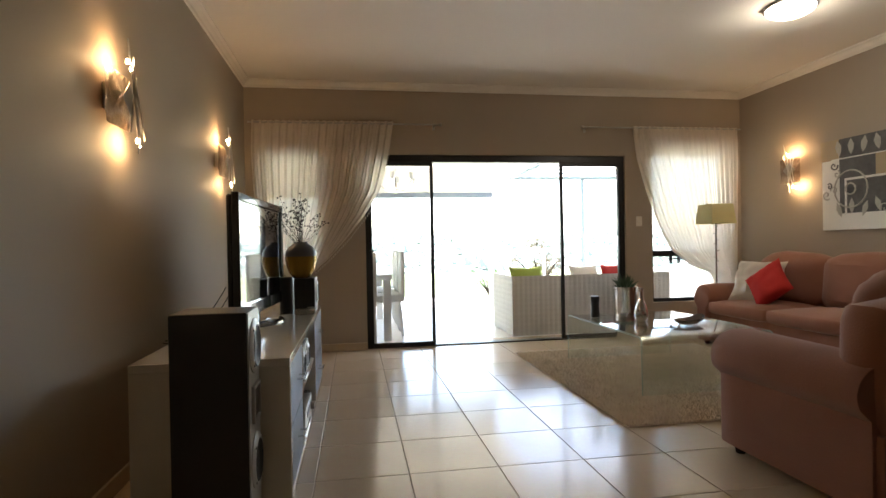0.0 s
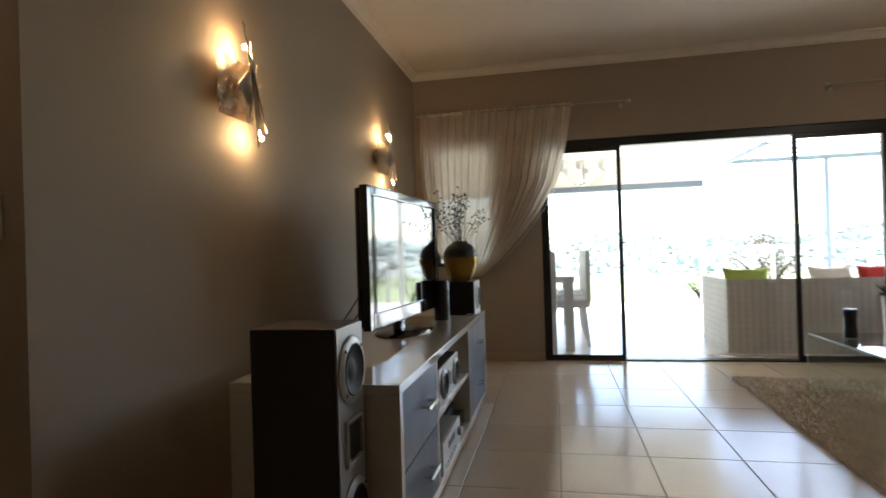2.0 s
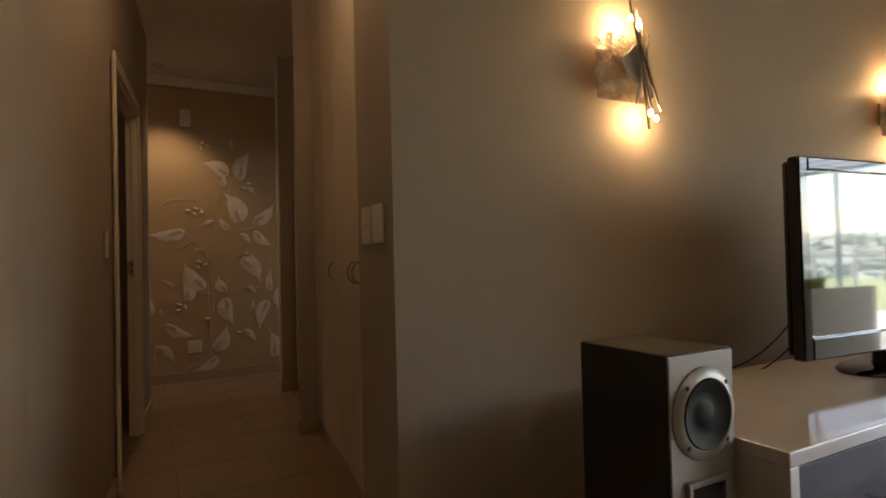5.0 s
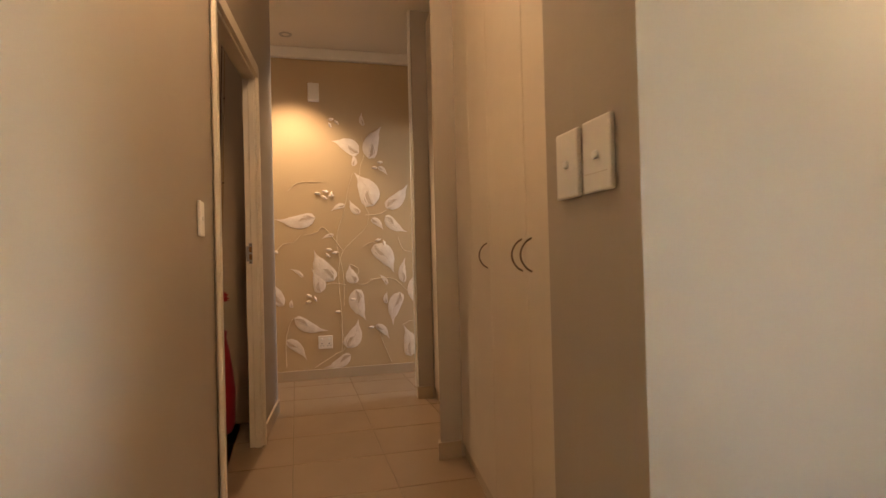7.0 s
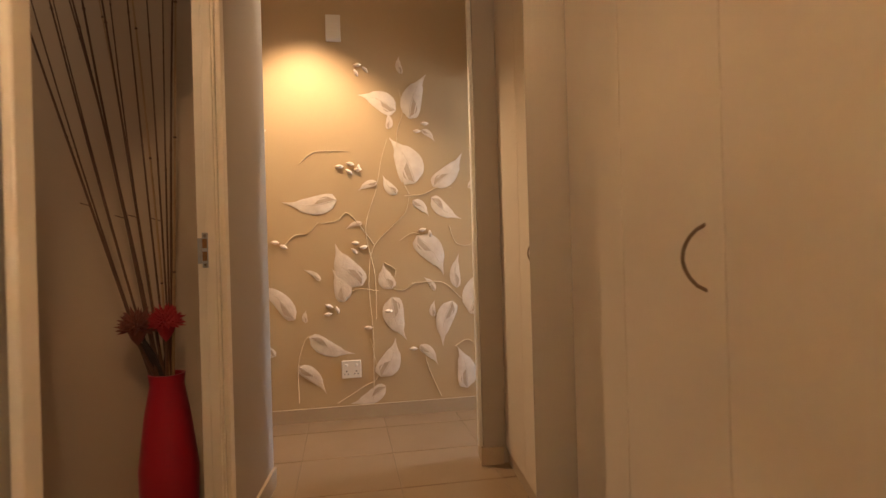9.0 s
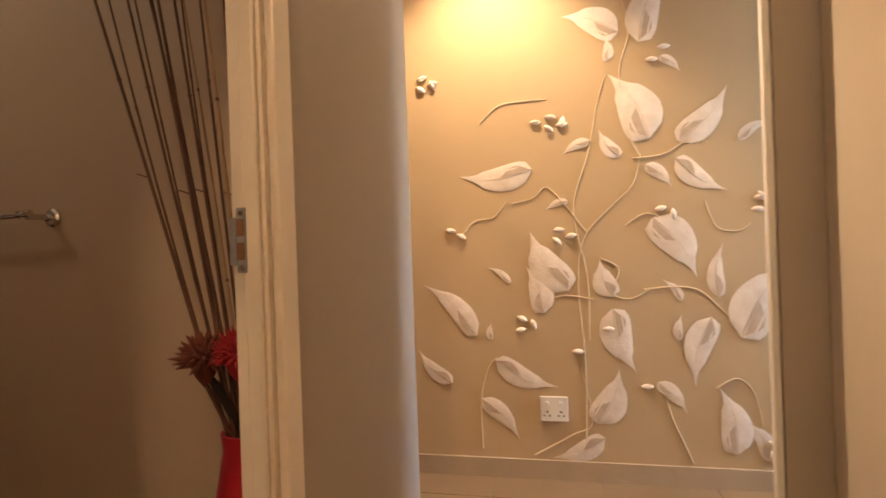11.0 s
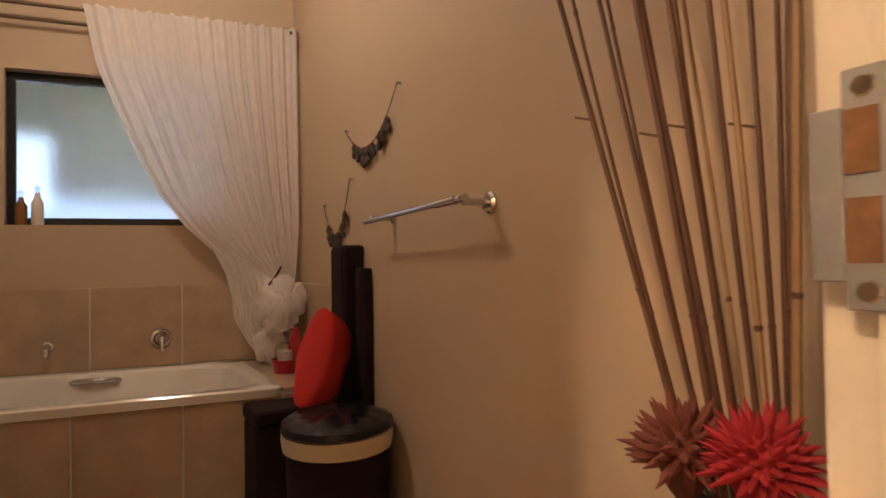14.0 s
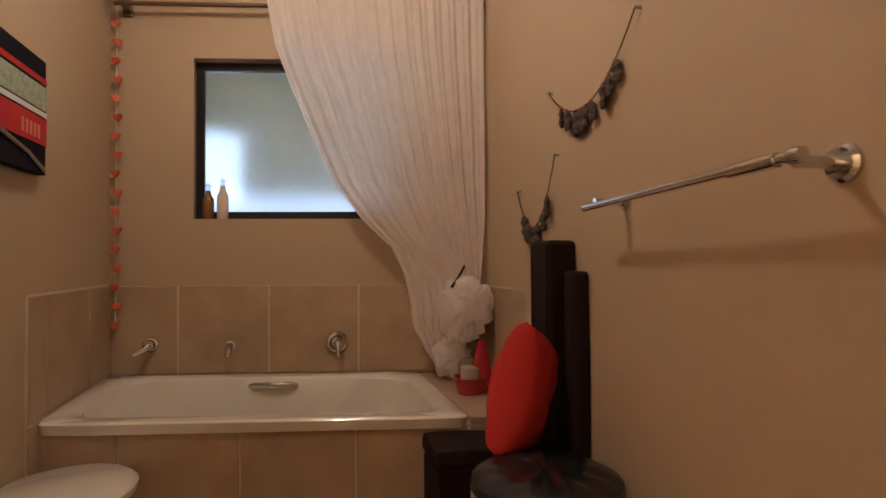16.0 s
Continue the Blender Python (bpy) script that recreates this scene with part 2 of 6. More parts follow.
def lathe(profile, n=24, sx=1.0, sy=1.0):
    """Turns a profile of (radius, z) about the z axis."""
    bm = bmesh.new()
    rings = []
    for r, z in profile:
        if r < 1e-5:
            rings.append([bm.verts.new((0, 0, z))])
        else:
            rings.append([bm.verts.new((r * sx * math.cos(a * math.tau / n), r * sy * math.sin(a * math.tau / n), z)) for a in range(n)])
    for a, b in zip(rings, rings[1:]):
        for i in range(n):
            j = (i + 1) % n
            if len(a) == 1 and len(b) == 1:
                continue
            if len(a) == 1:
                bm.faces.new((a[0], b[i], b[j]))
            elif len(b) == 1:
                bm.faces.new((a[i], a[j], b[0]))
            else:
                bm.faces.new((a[i], a[j], b[j], b[i]))
    bmesh.ops.recalc_face_normals(bm, faces=bm.faces)
    return bm


def tube(points, radius, n=8, caps=True):
    """A round bar along points; radius is one number or one a point."""
    bm = bmesh.new()
    pts = [Vector(p) for p in points]
    rings, side = [], None
    for i, p in enumerate(pts):
        d = (pts[min(i + 1, len(pts) - 1)] - pts[max(i - 1, 0)]).normalized()
        side = (side - side.dot(d) * d).normalized() if side else d.orthogonal().normalized()
        up, r = d.cross(side), radius[i] if isinstance(radius, (list, tuple)) else radius
        rings.append([bm.verts.new(p + r * (math.cos(a * math.tau / n) * side + math.sin(a * math.tau / n) * up)) for a in range(n)])
    for a, b in zip(rings, rings[1:]):
        for i in range(n):
            bm.faces.new((a[i], a[(i + 1) % n], b[(i + 1) % n], b[i]))
    if caps:
        bm.faces.new(rings[0][::-1]), bm.faces.new(rings[-1])
    return bm


def bow(a, b, lift, n=8):
    """Points from a to b that sag or rise by lift at the middle."""
    a, b, lift = Vector(a), Vector(b), Vector(lift)
    return [a.lerp(b, i / n) + lift * (1 - (2 * i / n - 1) ** 2) for i in range(n + 1)]


def pillow(sx, sy, sz, n=14, power=0.35, seed=0, crease=0.0):
    """A stuffed cushion, its seam in the middle plane, its corners pointed."""
    bm = bmesh.new()
    rnd = random.Random(seed)
    off = Vector((rnd.random() * 9, rnd.random() * 9, 0))
    grid = {}
    for s in (1, -1):
        for i in range(n + 1):
            for j in range(n + 1):
                u, v = 2 * i / n - 1, 2 * j / n - 1
                edge = max((1 - u * u) * (1 - v * v), 0) ** power
                if edge == 0 and s == -1:
                    grid[s, i, j] = grid[1, i, j]
                    continue
                pull = 1 - 0.10 * (1 - abs(u) ** 2) * abs(v) ** 3
                pull2 = 1 - 0.10 * (1 - abs(v) ** 2) * abs(u) ** 3
                w = crease * noise.noise(Vector((u * 2.5, v * 2.5, s)) + off) if crease else 0
                grid[s, i, j] = bm.verts.new((u * sx / 2 * pull2, v * sy / 2 * pull, s * sz / 2 * edge * (1 + w)))
    for s in (1, -1):
        for i in range(n):
            for j in range(n):
                q = [grid[s, i, j], grid[s, i + 1, j], grid[s, i + 1, j + 1], grid[s, i, j + 1]]
                try:
                    bm.faces.new(q if s == 1 else q[::-1])
                except ValueError:
                    pass
    return bm


def soft(x0, x1, y0, y1, z0, z1, r, bulge=0.0, seg=4):
    """An upholstered block: rounded edges, faces a little swollen."""
    bm = box(x0, x1, y0, y1, z0, z1)
    bmesh.ops.subdivide_edges(bm, edges=bm.edges[:], cuts=5, use_grid_fill=True)
    c, h = Vector(((x0 + x1) / 2, (y0 + y1) / 2, (z0 + z1) / 2)), Vector(((x1 - x0) / 2, (y1 - y0) / 2, (z1 - z0) / 2))
    for v in bm.verts:
        d = v.co - c
        inner = Vector([max(min(d[k], h[k] - r), r - h[k]) for k in range(3)])
        out = d - inner
        q = Vector([d[k] / h[k] for k in range(3)])
        if out.length > 1e-6:
            d = inner + out.normalized() * min(r, max(abs(out[k]) for k in range(3)) if True else r)
        big = max(range(3), key=lambda k: abs(q[k]))
        o = [k for k in range(3) if k != big]
        d[big] += math.copysign(bulge * (1 - q[o[0]] ** 2) * (1 - q[o[1]] ** 2), q[big])
        v.co = c + d
    return bm


def extrude_x(outline, x0, x1):
    """A solid whose cross-section in the y-z plane is the outline."""
    bm = prism([(y, z) for y, z in outline], 0, 1)
    for v in bm.verts:
        v.co = Vector((x0 + (x1 - x0) * v.co.z, v.co.x, v.co.y))
    bmesh.ops.recalc_face_normals(bm, faces=bm.faces)
    return bm


# ---- structure ----
H = 2.79        # ceiling height
PL = ((-3.18, 1.255), (0.0, 0.95))    # passage wall beside the bathroom, far and near end
rnd = random.Random(4)


def wall(name, a, b, thick, z0=0.0, z1=H, mat=WALL):
    """A wall from a to b; thick is laid off to the left of the way from a to b."""
    a, b = Vector(a), Vector(b)
    n = Vector((-(b - a).y, (b - a).x)).normalized() * thick
    return structure(name, prism([a, b, b + n, a + n], z0, z1), mat)


def wall_with_holes(name, x0, x1, y0, y1, z0, z1, holes, mat, along="x"):
    """A straight wall block with rectangular openings: (from, to, bottom, top) along it."""
    bm = bmesh.new()
    cuts = sorted({x0, x1, *[h[0] for h in holes], *[h[1] for h in holes]})
    for a, b in zip(cuts, cuts[1:]):
        over = [h for h in holes if h[0] <= a and h[1] >= b]
        z = z0
        for h in sorted(over, key=lambda h: h[2]):
            if h[2] > z:
                box(a, b, y0, y1, z, h[2], into=bm)
            z = h[3]
        if z < z1:
            box(a, b, y0, y1, z, z1, into=bm)
    bmesh.ops.remove_doubles(bm, verts=bm.verts, dist=0.0005)
    if along == "y":
        for v in bm.verts:
            v.co = Vector((v.co.y, v.co.x, v.co.z))
        bmesh.ops.recalc_face_normals(bm, faces=bm.faces)
    return structure(name, bm, mat)


# living room
wall("wall_tv", (0, 6.0), (0, 1.888), -0.2)
wall_with_holes("wall_patio", -0.2, 5.77, 6.0, 6.22, 0, H, [(0.18, 0.74, 0.90, 2.05), (1.20, 4.12, 0, 2.05), (4.44, 5.42, 0.38, 2.10)], WALL)
wall("wall_east", (5.57, 6.0), (5.57, -2.4), 0.2)
wall("wall_south_living", (-0.2, -2.4), (5.77, -2.4), -0.2)
structure("wall_back_corner", prism([(0, 0.95), (-0.2, 0.969), (-0.2, -2.4), (0, -2.4)], 0, H), WALL)
structure("ceiling", box(-4.4, 5.8, -2.6, 6.22, H, H + 0.15), CEIL)
structure("floor", box(-5.2, 5.57, -2.6, 6.22, -0.2, -0.004), GROUT)

# passage: wall beside the bathroom with the door opening, mural wall, cupboard side
def on_pl(x):
    """The y of the passage wall's face at x."""
    (x0, y0), (x1, y1) = PL
    return y0 + (x - x0) * (y1 - y0) / (x1 - x0)


DX0, DX1, DH = -2.53, -1.52, 2.06
def skew(name, xa, xb, z0, z1, mat=WALL, thick=0.062, face=0.0):
    return structure(name, prism([(xa, on_pl(xa) + face), (xb, on_pl(xb) + face), (xb, on_pl(xb) - thick), (xa, on_pl(xa) - thick)], z0, z1), mat)


skew("wall_passage_far", -3.18, DX0, 0, H)
skew("wall_passage_near", DX1, -0.2, 0, H)
skew("wall_over_bathroom_door", DX0, DX1, DH, H)
structure("wall_mural", box(-4.30, -4.10, -0.4, 3.2, 0, H), MURALW)
structure("wall_mural_passage_south", box(-4.10, -3.18, -0.4, -0.2, 0, H), WALL)
structure("wall_behind_cupboards", prism([(-0.2, 2.52), (-3.10, 2.88), (-3.10, 3.08), (-0.2, 2.72)], 0, H), WALL)
structure("wall_switches", prism([(-0.2, 1.888), (-0.2, 2.52), (-0.33, 2.52), (-0.33, 1.895)], 0, H), WALL)
structure("pillar_near", prism([(-1.99, 2.072), (-1.99, 2.7), (-2.03, 2.7), (-2.03, 2.085)], 0, H), WALL)
structure("pillar_far", prism([(-3.184, 2.225), (-3.184, 2.8), (-3.30, 2.8), (-3.30, 2.24)], 0, H), WALL)
structure("wall_passage_end", box(-4.10, -3.25, 2.56, 2.62, 2.1, H), WALL)
structure("wall_far_room_west", box(-4.30, -4.10, 3.2, 4.8, 0, H), WALL)
structure("wall_far_room_east", box(-3.25, -3.10, 2.62, 4.8, 0, H), WALL)
wall_with_holes("wall_far_room_window", -4.30, -3.10, 4.8, 4.95, 0, H, [(-4.0, -3.35, 0.9, 2.1)], WALL)
structure("cornice_mural", box(-4.10, -4.04, -0.2, 2.56, H - 0.09, H, 0.012), CORNICE)
structure("trim_pillar", box(-3.215, -3.187, 2.203, 2.222, 0.086, H, 0.004), CORNICE)
structure("baseboard_mural", box(-4.098, -4.085, -0.2, 2.56, 0, 0.085), SKIRT)


# floor skirting, cornices in the living room
def cornice(name, a, b, inward):
    """A coved strip between wall and ceiling from a to b."""
    a, b, n = Vector((*a, 0)), Vector((*b, 0)), Vector((*inward, 0))
    bm = bmesh.new()
    prof = [(0.0, -0.07), (0.012, -0.066), (0.018, -0.045), (0.045, -0.018), (0.066, -0.012), (0.07, 0.0), (0, 0)]
    ends = [[bm.verts.new(p + n * u + Vector((0, 0, H + w))) for u, w in prof] for p in (a, b)]
    for i in range(len(prof)):
        j = (i + 1) % len(prof)
        bm.faces.new((ends[0][i], ends[0][j], ends[1][j], ends[1][i]))
    bm.faces.new(ends[0]), bm.faces.new(ends[1][::-1])
    bmesh.ops.recalc_face_normals(bm, faces=bm.faces)
    return structure(name, bm, CORNICE)


cornice("cornice_tv", (0, 1.9), (0, 6), (1, 0))
cornice("cornice_patio", (0.0, 6), (5.57, 6), (0, -1))
cornice("cornice_east", (5.57, 6), (5.57, -2.4), (-1, 0))
cornice("cornice_back", (0.0, -2.4), (5.57, -2.4), (0, 1))
structure("baseboard_patio_west", box(0.0, 1.20, 5.985, 6.0, 0, 0.075, 0.003), SKIRT)
structure("baseboard_patio_east", box(4.12, 5.57, 5.985, 6.0, 0, 0.075, 0.003), SKIRT)
structure("baseboard_tv", box(0.0, 0.014, 1.9, 5.985, 0, 0.075, 0.003), SKIRT)
structure("baseboard_pillar_near", prism([(-1.975, 2.057), (-1.975, 2.175), (-1.99, 2.175), (-1.99, 2.072), (-2.03, 2.085), (-2.03, 2.07)], 0, 0.085), SKIRT)
structure("baseboard_pillar_far", prism([(-3.169, 2.21), (-3.169, 2.32), (-3.184, 2.32), (-3.184, 2.225), (-3.30, 2.24), (-3.30, 2.225)], 0, 0.085), SKIRT)


# ---- sliding door, window ----
def sliding_door():
    d = tagged(new("door_1"), "black aluminium sliding door with three clear panes, the middle one slid open", "door", kind="structure")
    part("door_frame", box(1.20, 4.12, 6.03, 6.14, 1.975, 2.05, 0.004, into=box(1.20, 1.235, 6.03, 6.14, 0, 1.975, into=box(4.085, 4.12, 6.03, 6.14, 0, 1.975))), BLACK, d)
    part("door_track", box(1.235, 4.085, 6.03, 6.14, -0.003, 0.012), BLACK, d)
    for x0, x1, y in ((1.235, 1.93, 6.05), (3.36, 4.085, 6.05)):
        leaf = bmesh.new()
        for b in ((x0, x0 + 0.035, 0.012, 1.975), (x1 - 0.035, x1, 0.012, 1.975), (x0 + 0.035, x1 - 0.035, 0.012, 0.05), (x0 + 0.035, x1 - 0.035, 1.935, 1.975)):
            box(b[0], b[1], y - 0.015, y + 0.015, b[2], b[3], into=leaf)
        lf = part("sliding_panel", leaf, BLACK, d)
        pane = part("pane", box(x0 + 0.035, x1 - 0.035, y - 0.003, y + 0.003, 0.05, 1.935), GLASS, lf)
        pane.visible_shadow = False
    for x in (1.252, 4.068):
        part("door_handle", box(x - 0.01, x + 0.03, 6.0, 6.035, 1.02, 1.035, 0.003, into=box(x - 0.012, x + 0.012, 6.024, 6.036, 0.94, 1.12, 0.003)), BLACK, d)


sliding_door()


def window_living():
    w = tagged(new("window_1"), "black aluminium window of two panes behind a sheer curtain", "window", kind="structure")
    x0, x1, z0, z1, y = 4.44, 5.42, 0.38, 2.10, 6.08
    fr = bmesh.new()
    for b in ((x0, x0 + 0.04, z0, z1), (x1 - 0.04, x1, z0, z1), (x0 + 0.04, x1 - 0.04, z0, z0 + 0.04), (x0 + 0.04, x1 - 0.04, z1 - 0.04, z1), (x0 + 0.04, x1 - 0.04, 0.90, 0.97)):
        box(b[0], b[1], y - 0.02, y + 0.02, b[2], b[3], into=fr)
    part("window_frame", fr, BLACK, w)
    for a, b in ((z0 + 0.04, 0.90), (0.97, z1 - 0.04)):
        part("pane", box(x0 + 0.04, x1 - 0.04, y - 0.003, y + 0.003, a, b), GLASS, w).visible_shadow = False
    part("window_latch", box(4.66, 4.84, y - 0.05, y - 0.035, 0.865, 0.88, into=box(4.68, 4.70, y - 0.05, y - 0.02, 0.82, 0.93, into=box(4.78, 4.80, y - 0.05, y - 0.02, 0.82, 0.93))), BLACK, w)


window_living()


def window_west():
    w = tagged(new("window_3"), "narrow black aluminium window behind a sheer curtain", "window", kind="structure")
    x0, x1, z0, z1, y = 0.18, 0.74, 0.90, 2.05, 6.08
    fr = bmesh.new()
    for b in ((x0, x0 + 0.035, z0, z1), (x1 - 0.035, x1, z0, z1), (x0 + 0.035, x1 - 0.035, z0, z0 + 0.035), (x0 + 0.035, x1 - 0.035, z1 - 0.035, z1), (0.45, 0.475, z0 + 0.035, z1 - 0.035)):
        box(b[0], b[1], y - 0.02, y + 0.02, b[2], b[3], into=fr)
    part("window_frame", fr, BLACK, w)
    for a, b in ((x0 + 0.035, 0.45), (0.475, x1 - 0.035)):
        part("pane", box(a, b, y - 0.003, y + 0.003, z0 + 0.035, z1 - 0.035), GLASS, w).visible_shadow = False


window_west()


# ---- curtains ----
def curtain(name, label, mat, grid, folds, depth, y, stray=0.0, rows=26, cols=150, seed=0, axis="x"):
    """A gathered cloth. grid: rows of (z, one side, other side) from top to bottom; its folds deepen downwards."""
    r = random.Random(seed)
    phase = [r.random() * 6.3 for _ in range(4)]
    bm = bmesh.new()
    vs = []
    zs = [g[0] for g in grid]
    for i in range(rows + 1):
        k = i / rows * (len(grid) - 1)
        a, f = min(int(k), len(grid) - 2), k - min(int(k), len(grid) - 2)
        z, s0, s1, d = [grid[a][n] * (1 - f) + grid[a + 1][n] * f for n in range(4)]
        row = []
        for j in range(cols + 1):
            u = j / cols
            w = 0.65 * math.sin(u * folds * math.tau + phase[0] + 1.1 * math.sin(u * 7 + phase[1])) + 0.35 * math.sin(u * folds * 2.3 * math.tau + phase[2] + i * 0.05)
            droop = grid[a][4] * (1 - f) + grid[a + 1][4] * f
            row.append(bm.verts.new((s0 + (s1 - s0) * u, y + d * w, z + droop * u + 0.004 * math.sin(u * folds * 9))))
        vs.append(row)
    for i in range(rows):
        for j in range(cols):
            bm.faces.new((vs[i][j], vs[i][j + 1], vs[i + 1][j + 1], vs[i + 1][j]))
    return part(name, bm, mat, smooth=True), vs


def lerp_rows(pts):
    return pts


CL = thing("sheer_curtain", "cream sheer curtain with beaded edge, swept aside and tied back", "curtain", (0, 5.9, 0), group="living room curtains")
# rows: height, near edge, far edge, fold depth, how much higher the far edge lies
ob, _ = curtain("cloth", "", CURTAIN, [(2.365, 0.09, 1.50, 0.014, 0.01), (2.00, 0.08, 1.44, 0.02, 0.0), (1.65, 0.10, 1.36, 0.024, 0.02), (1.35, 0.14, 1.20, 0.026, 0.06), (1.10, 0.20, 1.02, 0.026, 0.08), (0.90, 0.30, 0.84, 0.022, 0.08), (0.78, 0.42, 0.66, 0.015, 0.04)], 17, 0.02, 0)
ob.parent = CL
CR = thing("sheer_curtain", "cream sheer curtain with beaded edge, swept aside behind a lamp", "curtain", (0, 5.9, 0), group="living room curtains")
ob, _ = curtain("cloth", "", CURTAIN, [(2.365, 5.47, 4.17, 0.014, 0.0), (2.00, 5.48, 4.22, 0.02, 0.0), (1.61, 5.47, 4.34, 0.024, 0.0), (1.28, 5.46, 4.46, 0.026, 0.0), (0.98, 5.45, 4.62, 0.026, 0.0), (0.80, 5.44, 4.86, 0.022, 0.0), (0.70, 5.42, 5.12, 0.015, 0.0), (0.40, 5.44, 5.14, 0.02, 0.0), (0.02, 5.46, 5.12, 0.02, 0.0)], 16, 0.02, 0, seed=3)
ob.parent = CR


def beads(path, parent):
    bm = bmesh.new()
    pts = [Vector(p) for p in path]
    for a, b in zip(pts, pts[1:]):
        n = max(int((b - a).length / 0.028), 1)
        for i in range(n):
            p = a.lerp(b, i / n)
            ball = moved(lathe([(0, -0.016), (0.005, -0.012), (0.0055, -0.006), (0.003, 0.0), (0.001, 0.008), (0, 0.009)], 6), Matrix.Translation(p))
            join(bm, ball)
    part("beaded_edge", bm, CREAM, parent, "row of hanging cream glass beads", smooth=True)


beads([(1.50, -0.03, 2.36), (1.445, -0.03, 2.0), (1.37, -0.03, 1.66), (1.22, -0.03, 1.40), (1.03, -0.03, 1.16), (0.85, -0.03, 0.97), (0.67, -0.03, 0.81)], CL)
beads([(4.165, -0.03, 2.35), (4.21, -0.03, 2.0), (4.33, -0.03, 1.61), (4.45, -0.03, 1.28), (4.61, -0.03, 0.98), (4.85, -0.03, 0.79), (5.12, -0.03, 0.70)], CR)
for x0, x1 in ((0.05, 2.0), (3.58, 5.5)):
    rod = thing("curtain_rod", "thin steel curtain rod with small finials on wall brackets", "curtain rod", (0, 5.9, 2.348), group="living room curtain rods")
    part("rod", tube([(x0, 0, 0), (x1, 0, 0)], 0.009), STEEL, rod, smooth=True)
    for x in (x0 + 0.06, x1 - 0.06):
        part("bracket", box(x - 0.008, x + 0.008, 0, 0.1, -0.008, 0.008, 0.002, into=box(x - 0.015, x + 0.015, 0.085, 0.1, -0.04, 0.03, 0.003)), STEEL, rod)
    part("finial", moved(lathe([(0, -0.02), (0.014, -0.014), (0.018, 0), (0.014, 0.014), (0, 0.02)], 12), pose(x1 if x1 < 3 else x0, 0, 0)), STEEL, rod, smooth=True)


# ---- media cabinet ----
def cabinet():
    c = thing("media_cabinet", "low cream gloss media cabinet with slate drawers and open middle shelves", "cabinet", (0.185, 2.47, 0))
    D, L, Z, t = 0.62, 2.245, 0.622, 0.035
    part("top", box(0, D, 0, L, Z - t, Z, 0.003), GLOSS, c)
    for y in (0, L - t):
        part("side_panel", box(0, D, y, y + t, 0.0, Z - t, 0.002), GLOSS, c)
    for y in (0.575, 1.46):
        part("divider", box(0.012, D - 0.002, y, y + 0.025, 0.05, Z - t), GLOSS, c)
    part("bottom", box(0, D, t, L - t, 0.015, 0.05, 0.002), GLOSS, c)
    part("back_panel", box(0, 0.012, t, L - t, 0.05, Z - t), GLOSS, c)
    part("shelf", box(0.012, D - 0.01, 0.60, 1.46, 0.315, 0.34, 0.002), GLOSS, c)
    for y0, y1 in ((t + 0.003, 0.572), (1.488, L - t - 0.003)):
        for z0, z1 in ((0.054, 0.312), (0.318, Z - t - 0.004)):
            dr = part("drawer", box(0.10, D - 0.004, y0, y1, z0, z1, 0.002), SLATE, c, "slate blue drawer with a high sheen")
            ym, zm = (y0 + y1) / 2 + (0.06 if y0 < 1 else 0), (z0 + z1) / 2 + 0.01
            h = tube([(D + 0.03, ym - 0.075, zm), (D + 0.03, ym + 0.075, zm)], 0.006)
            for yy in (ym - 0.05, ym + 0.05):
                join(h, tube([(D - 0.004, yy, zm), (D + 0.03, yy, zm)], 0.005))
            part("handle", h, CHROME, dr, "chrome bar handle", smooth=True)


cabinet()


def driver(parent, x, y, z, r, name="woofer"):
    """A loudspeaker cone that faces +x, with its metal ring and screws."""
    ring = moved(lathe([(r * 0.74, 0.004), (r * 0.78, 0.014), (r * 0.9, 0.012), (r, 0.004), (r, 0), (r * 0.74, 0)], 32), pose(x, y, z, 0, 90, 0))
    w = part(name, ring, SILVER, parent, "ring of brushed silver round a dark cone", smooth=True)
    part("cone", moved(lathe([(r * 0.77, 0.010), (r * 0.73, 0.015), (r * 0.68, 0.012), (r * 0.5, 0.006), (r * 0.34, 0.002), (r * 0.28, 0.005), (r * 0.15, 0.009), (0, 0.010)], 32), pose(x, y, z, 0, 90, 0)), CONE, w, smooth=True)
    for k in range(4):
        a = math.pi / 4 + k * math.pi / 2
        part("screw", moved(lathe([(0, 0.003), (0.006, 0.002), (0.006, 0)], 8), pose(x + 0.0115, y + r * 0.88 * math.cos(a), z + r * 0.88 * math.sin(a), 0, 90, 0)), BLACK, w)


def tower():
    s = thing("floor_speaker", "tall black ash loudspeaker with silver front and two round drivers", "speaker", (0.41, 2.235, 0))
    w, d, h = 0.225, 0.27, 0.84
    part("cabinet", box(0, d, 0, w, 0, h, 0.004), DARK, s)
    part("baffle", box(d, d + 0.006, 0.004, w - 0.004, 0.01, h - 0.004, 0.002), SILVER, s, "silver front panel")
    driver(s, d + 0.006, w / 2, 0.70, 0.105)
    driver(s, d + 0.006, w / 2, 0.26, 0.105)
    fr = bmesh.new()
    for b in ((0.045, 0.058, 0.415, 0.555), (w - 0.058, w - 0.045, 0.415, 0.555), (0.058, w - 0.058, 0.415, 0.428), (0.058, w - 0.058, 0.542, 0.555)):
        box(d + 0.006, d + 0.018, b[0], b[1], b[2], b[3], 0.002, into=fr)
    tw = part("horn", fr, SILVER, s, "square silver horn frame with screws", )
    part("horn_mouth", box(d + 0.006, d + 0.009, 0.058, w - 0.058, 0.428, 0.542), BLACK, tw)


tower()


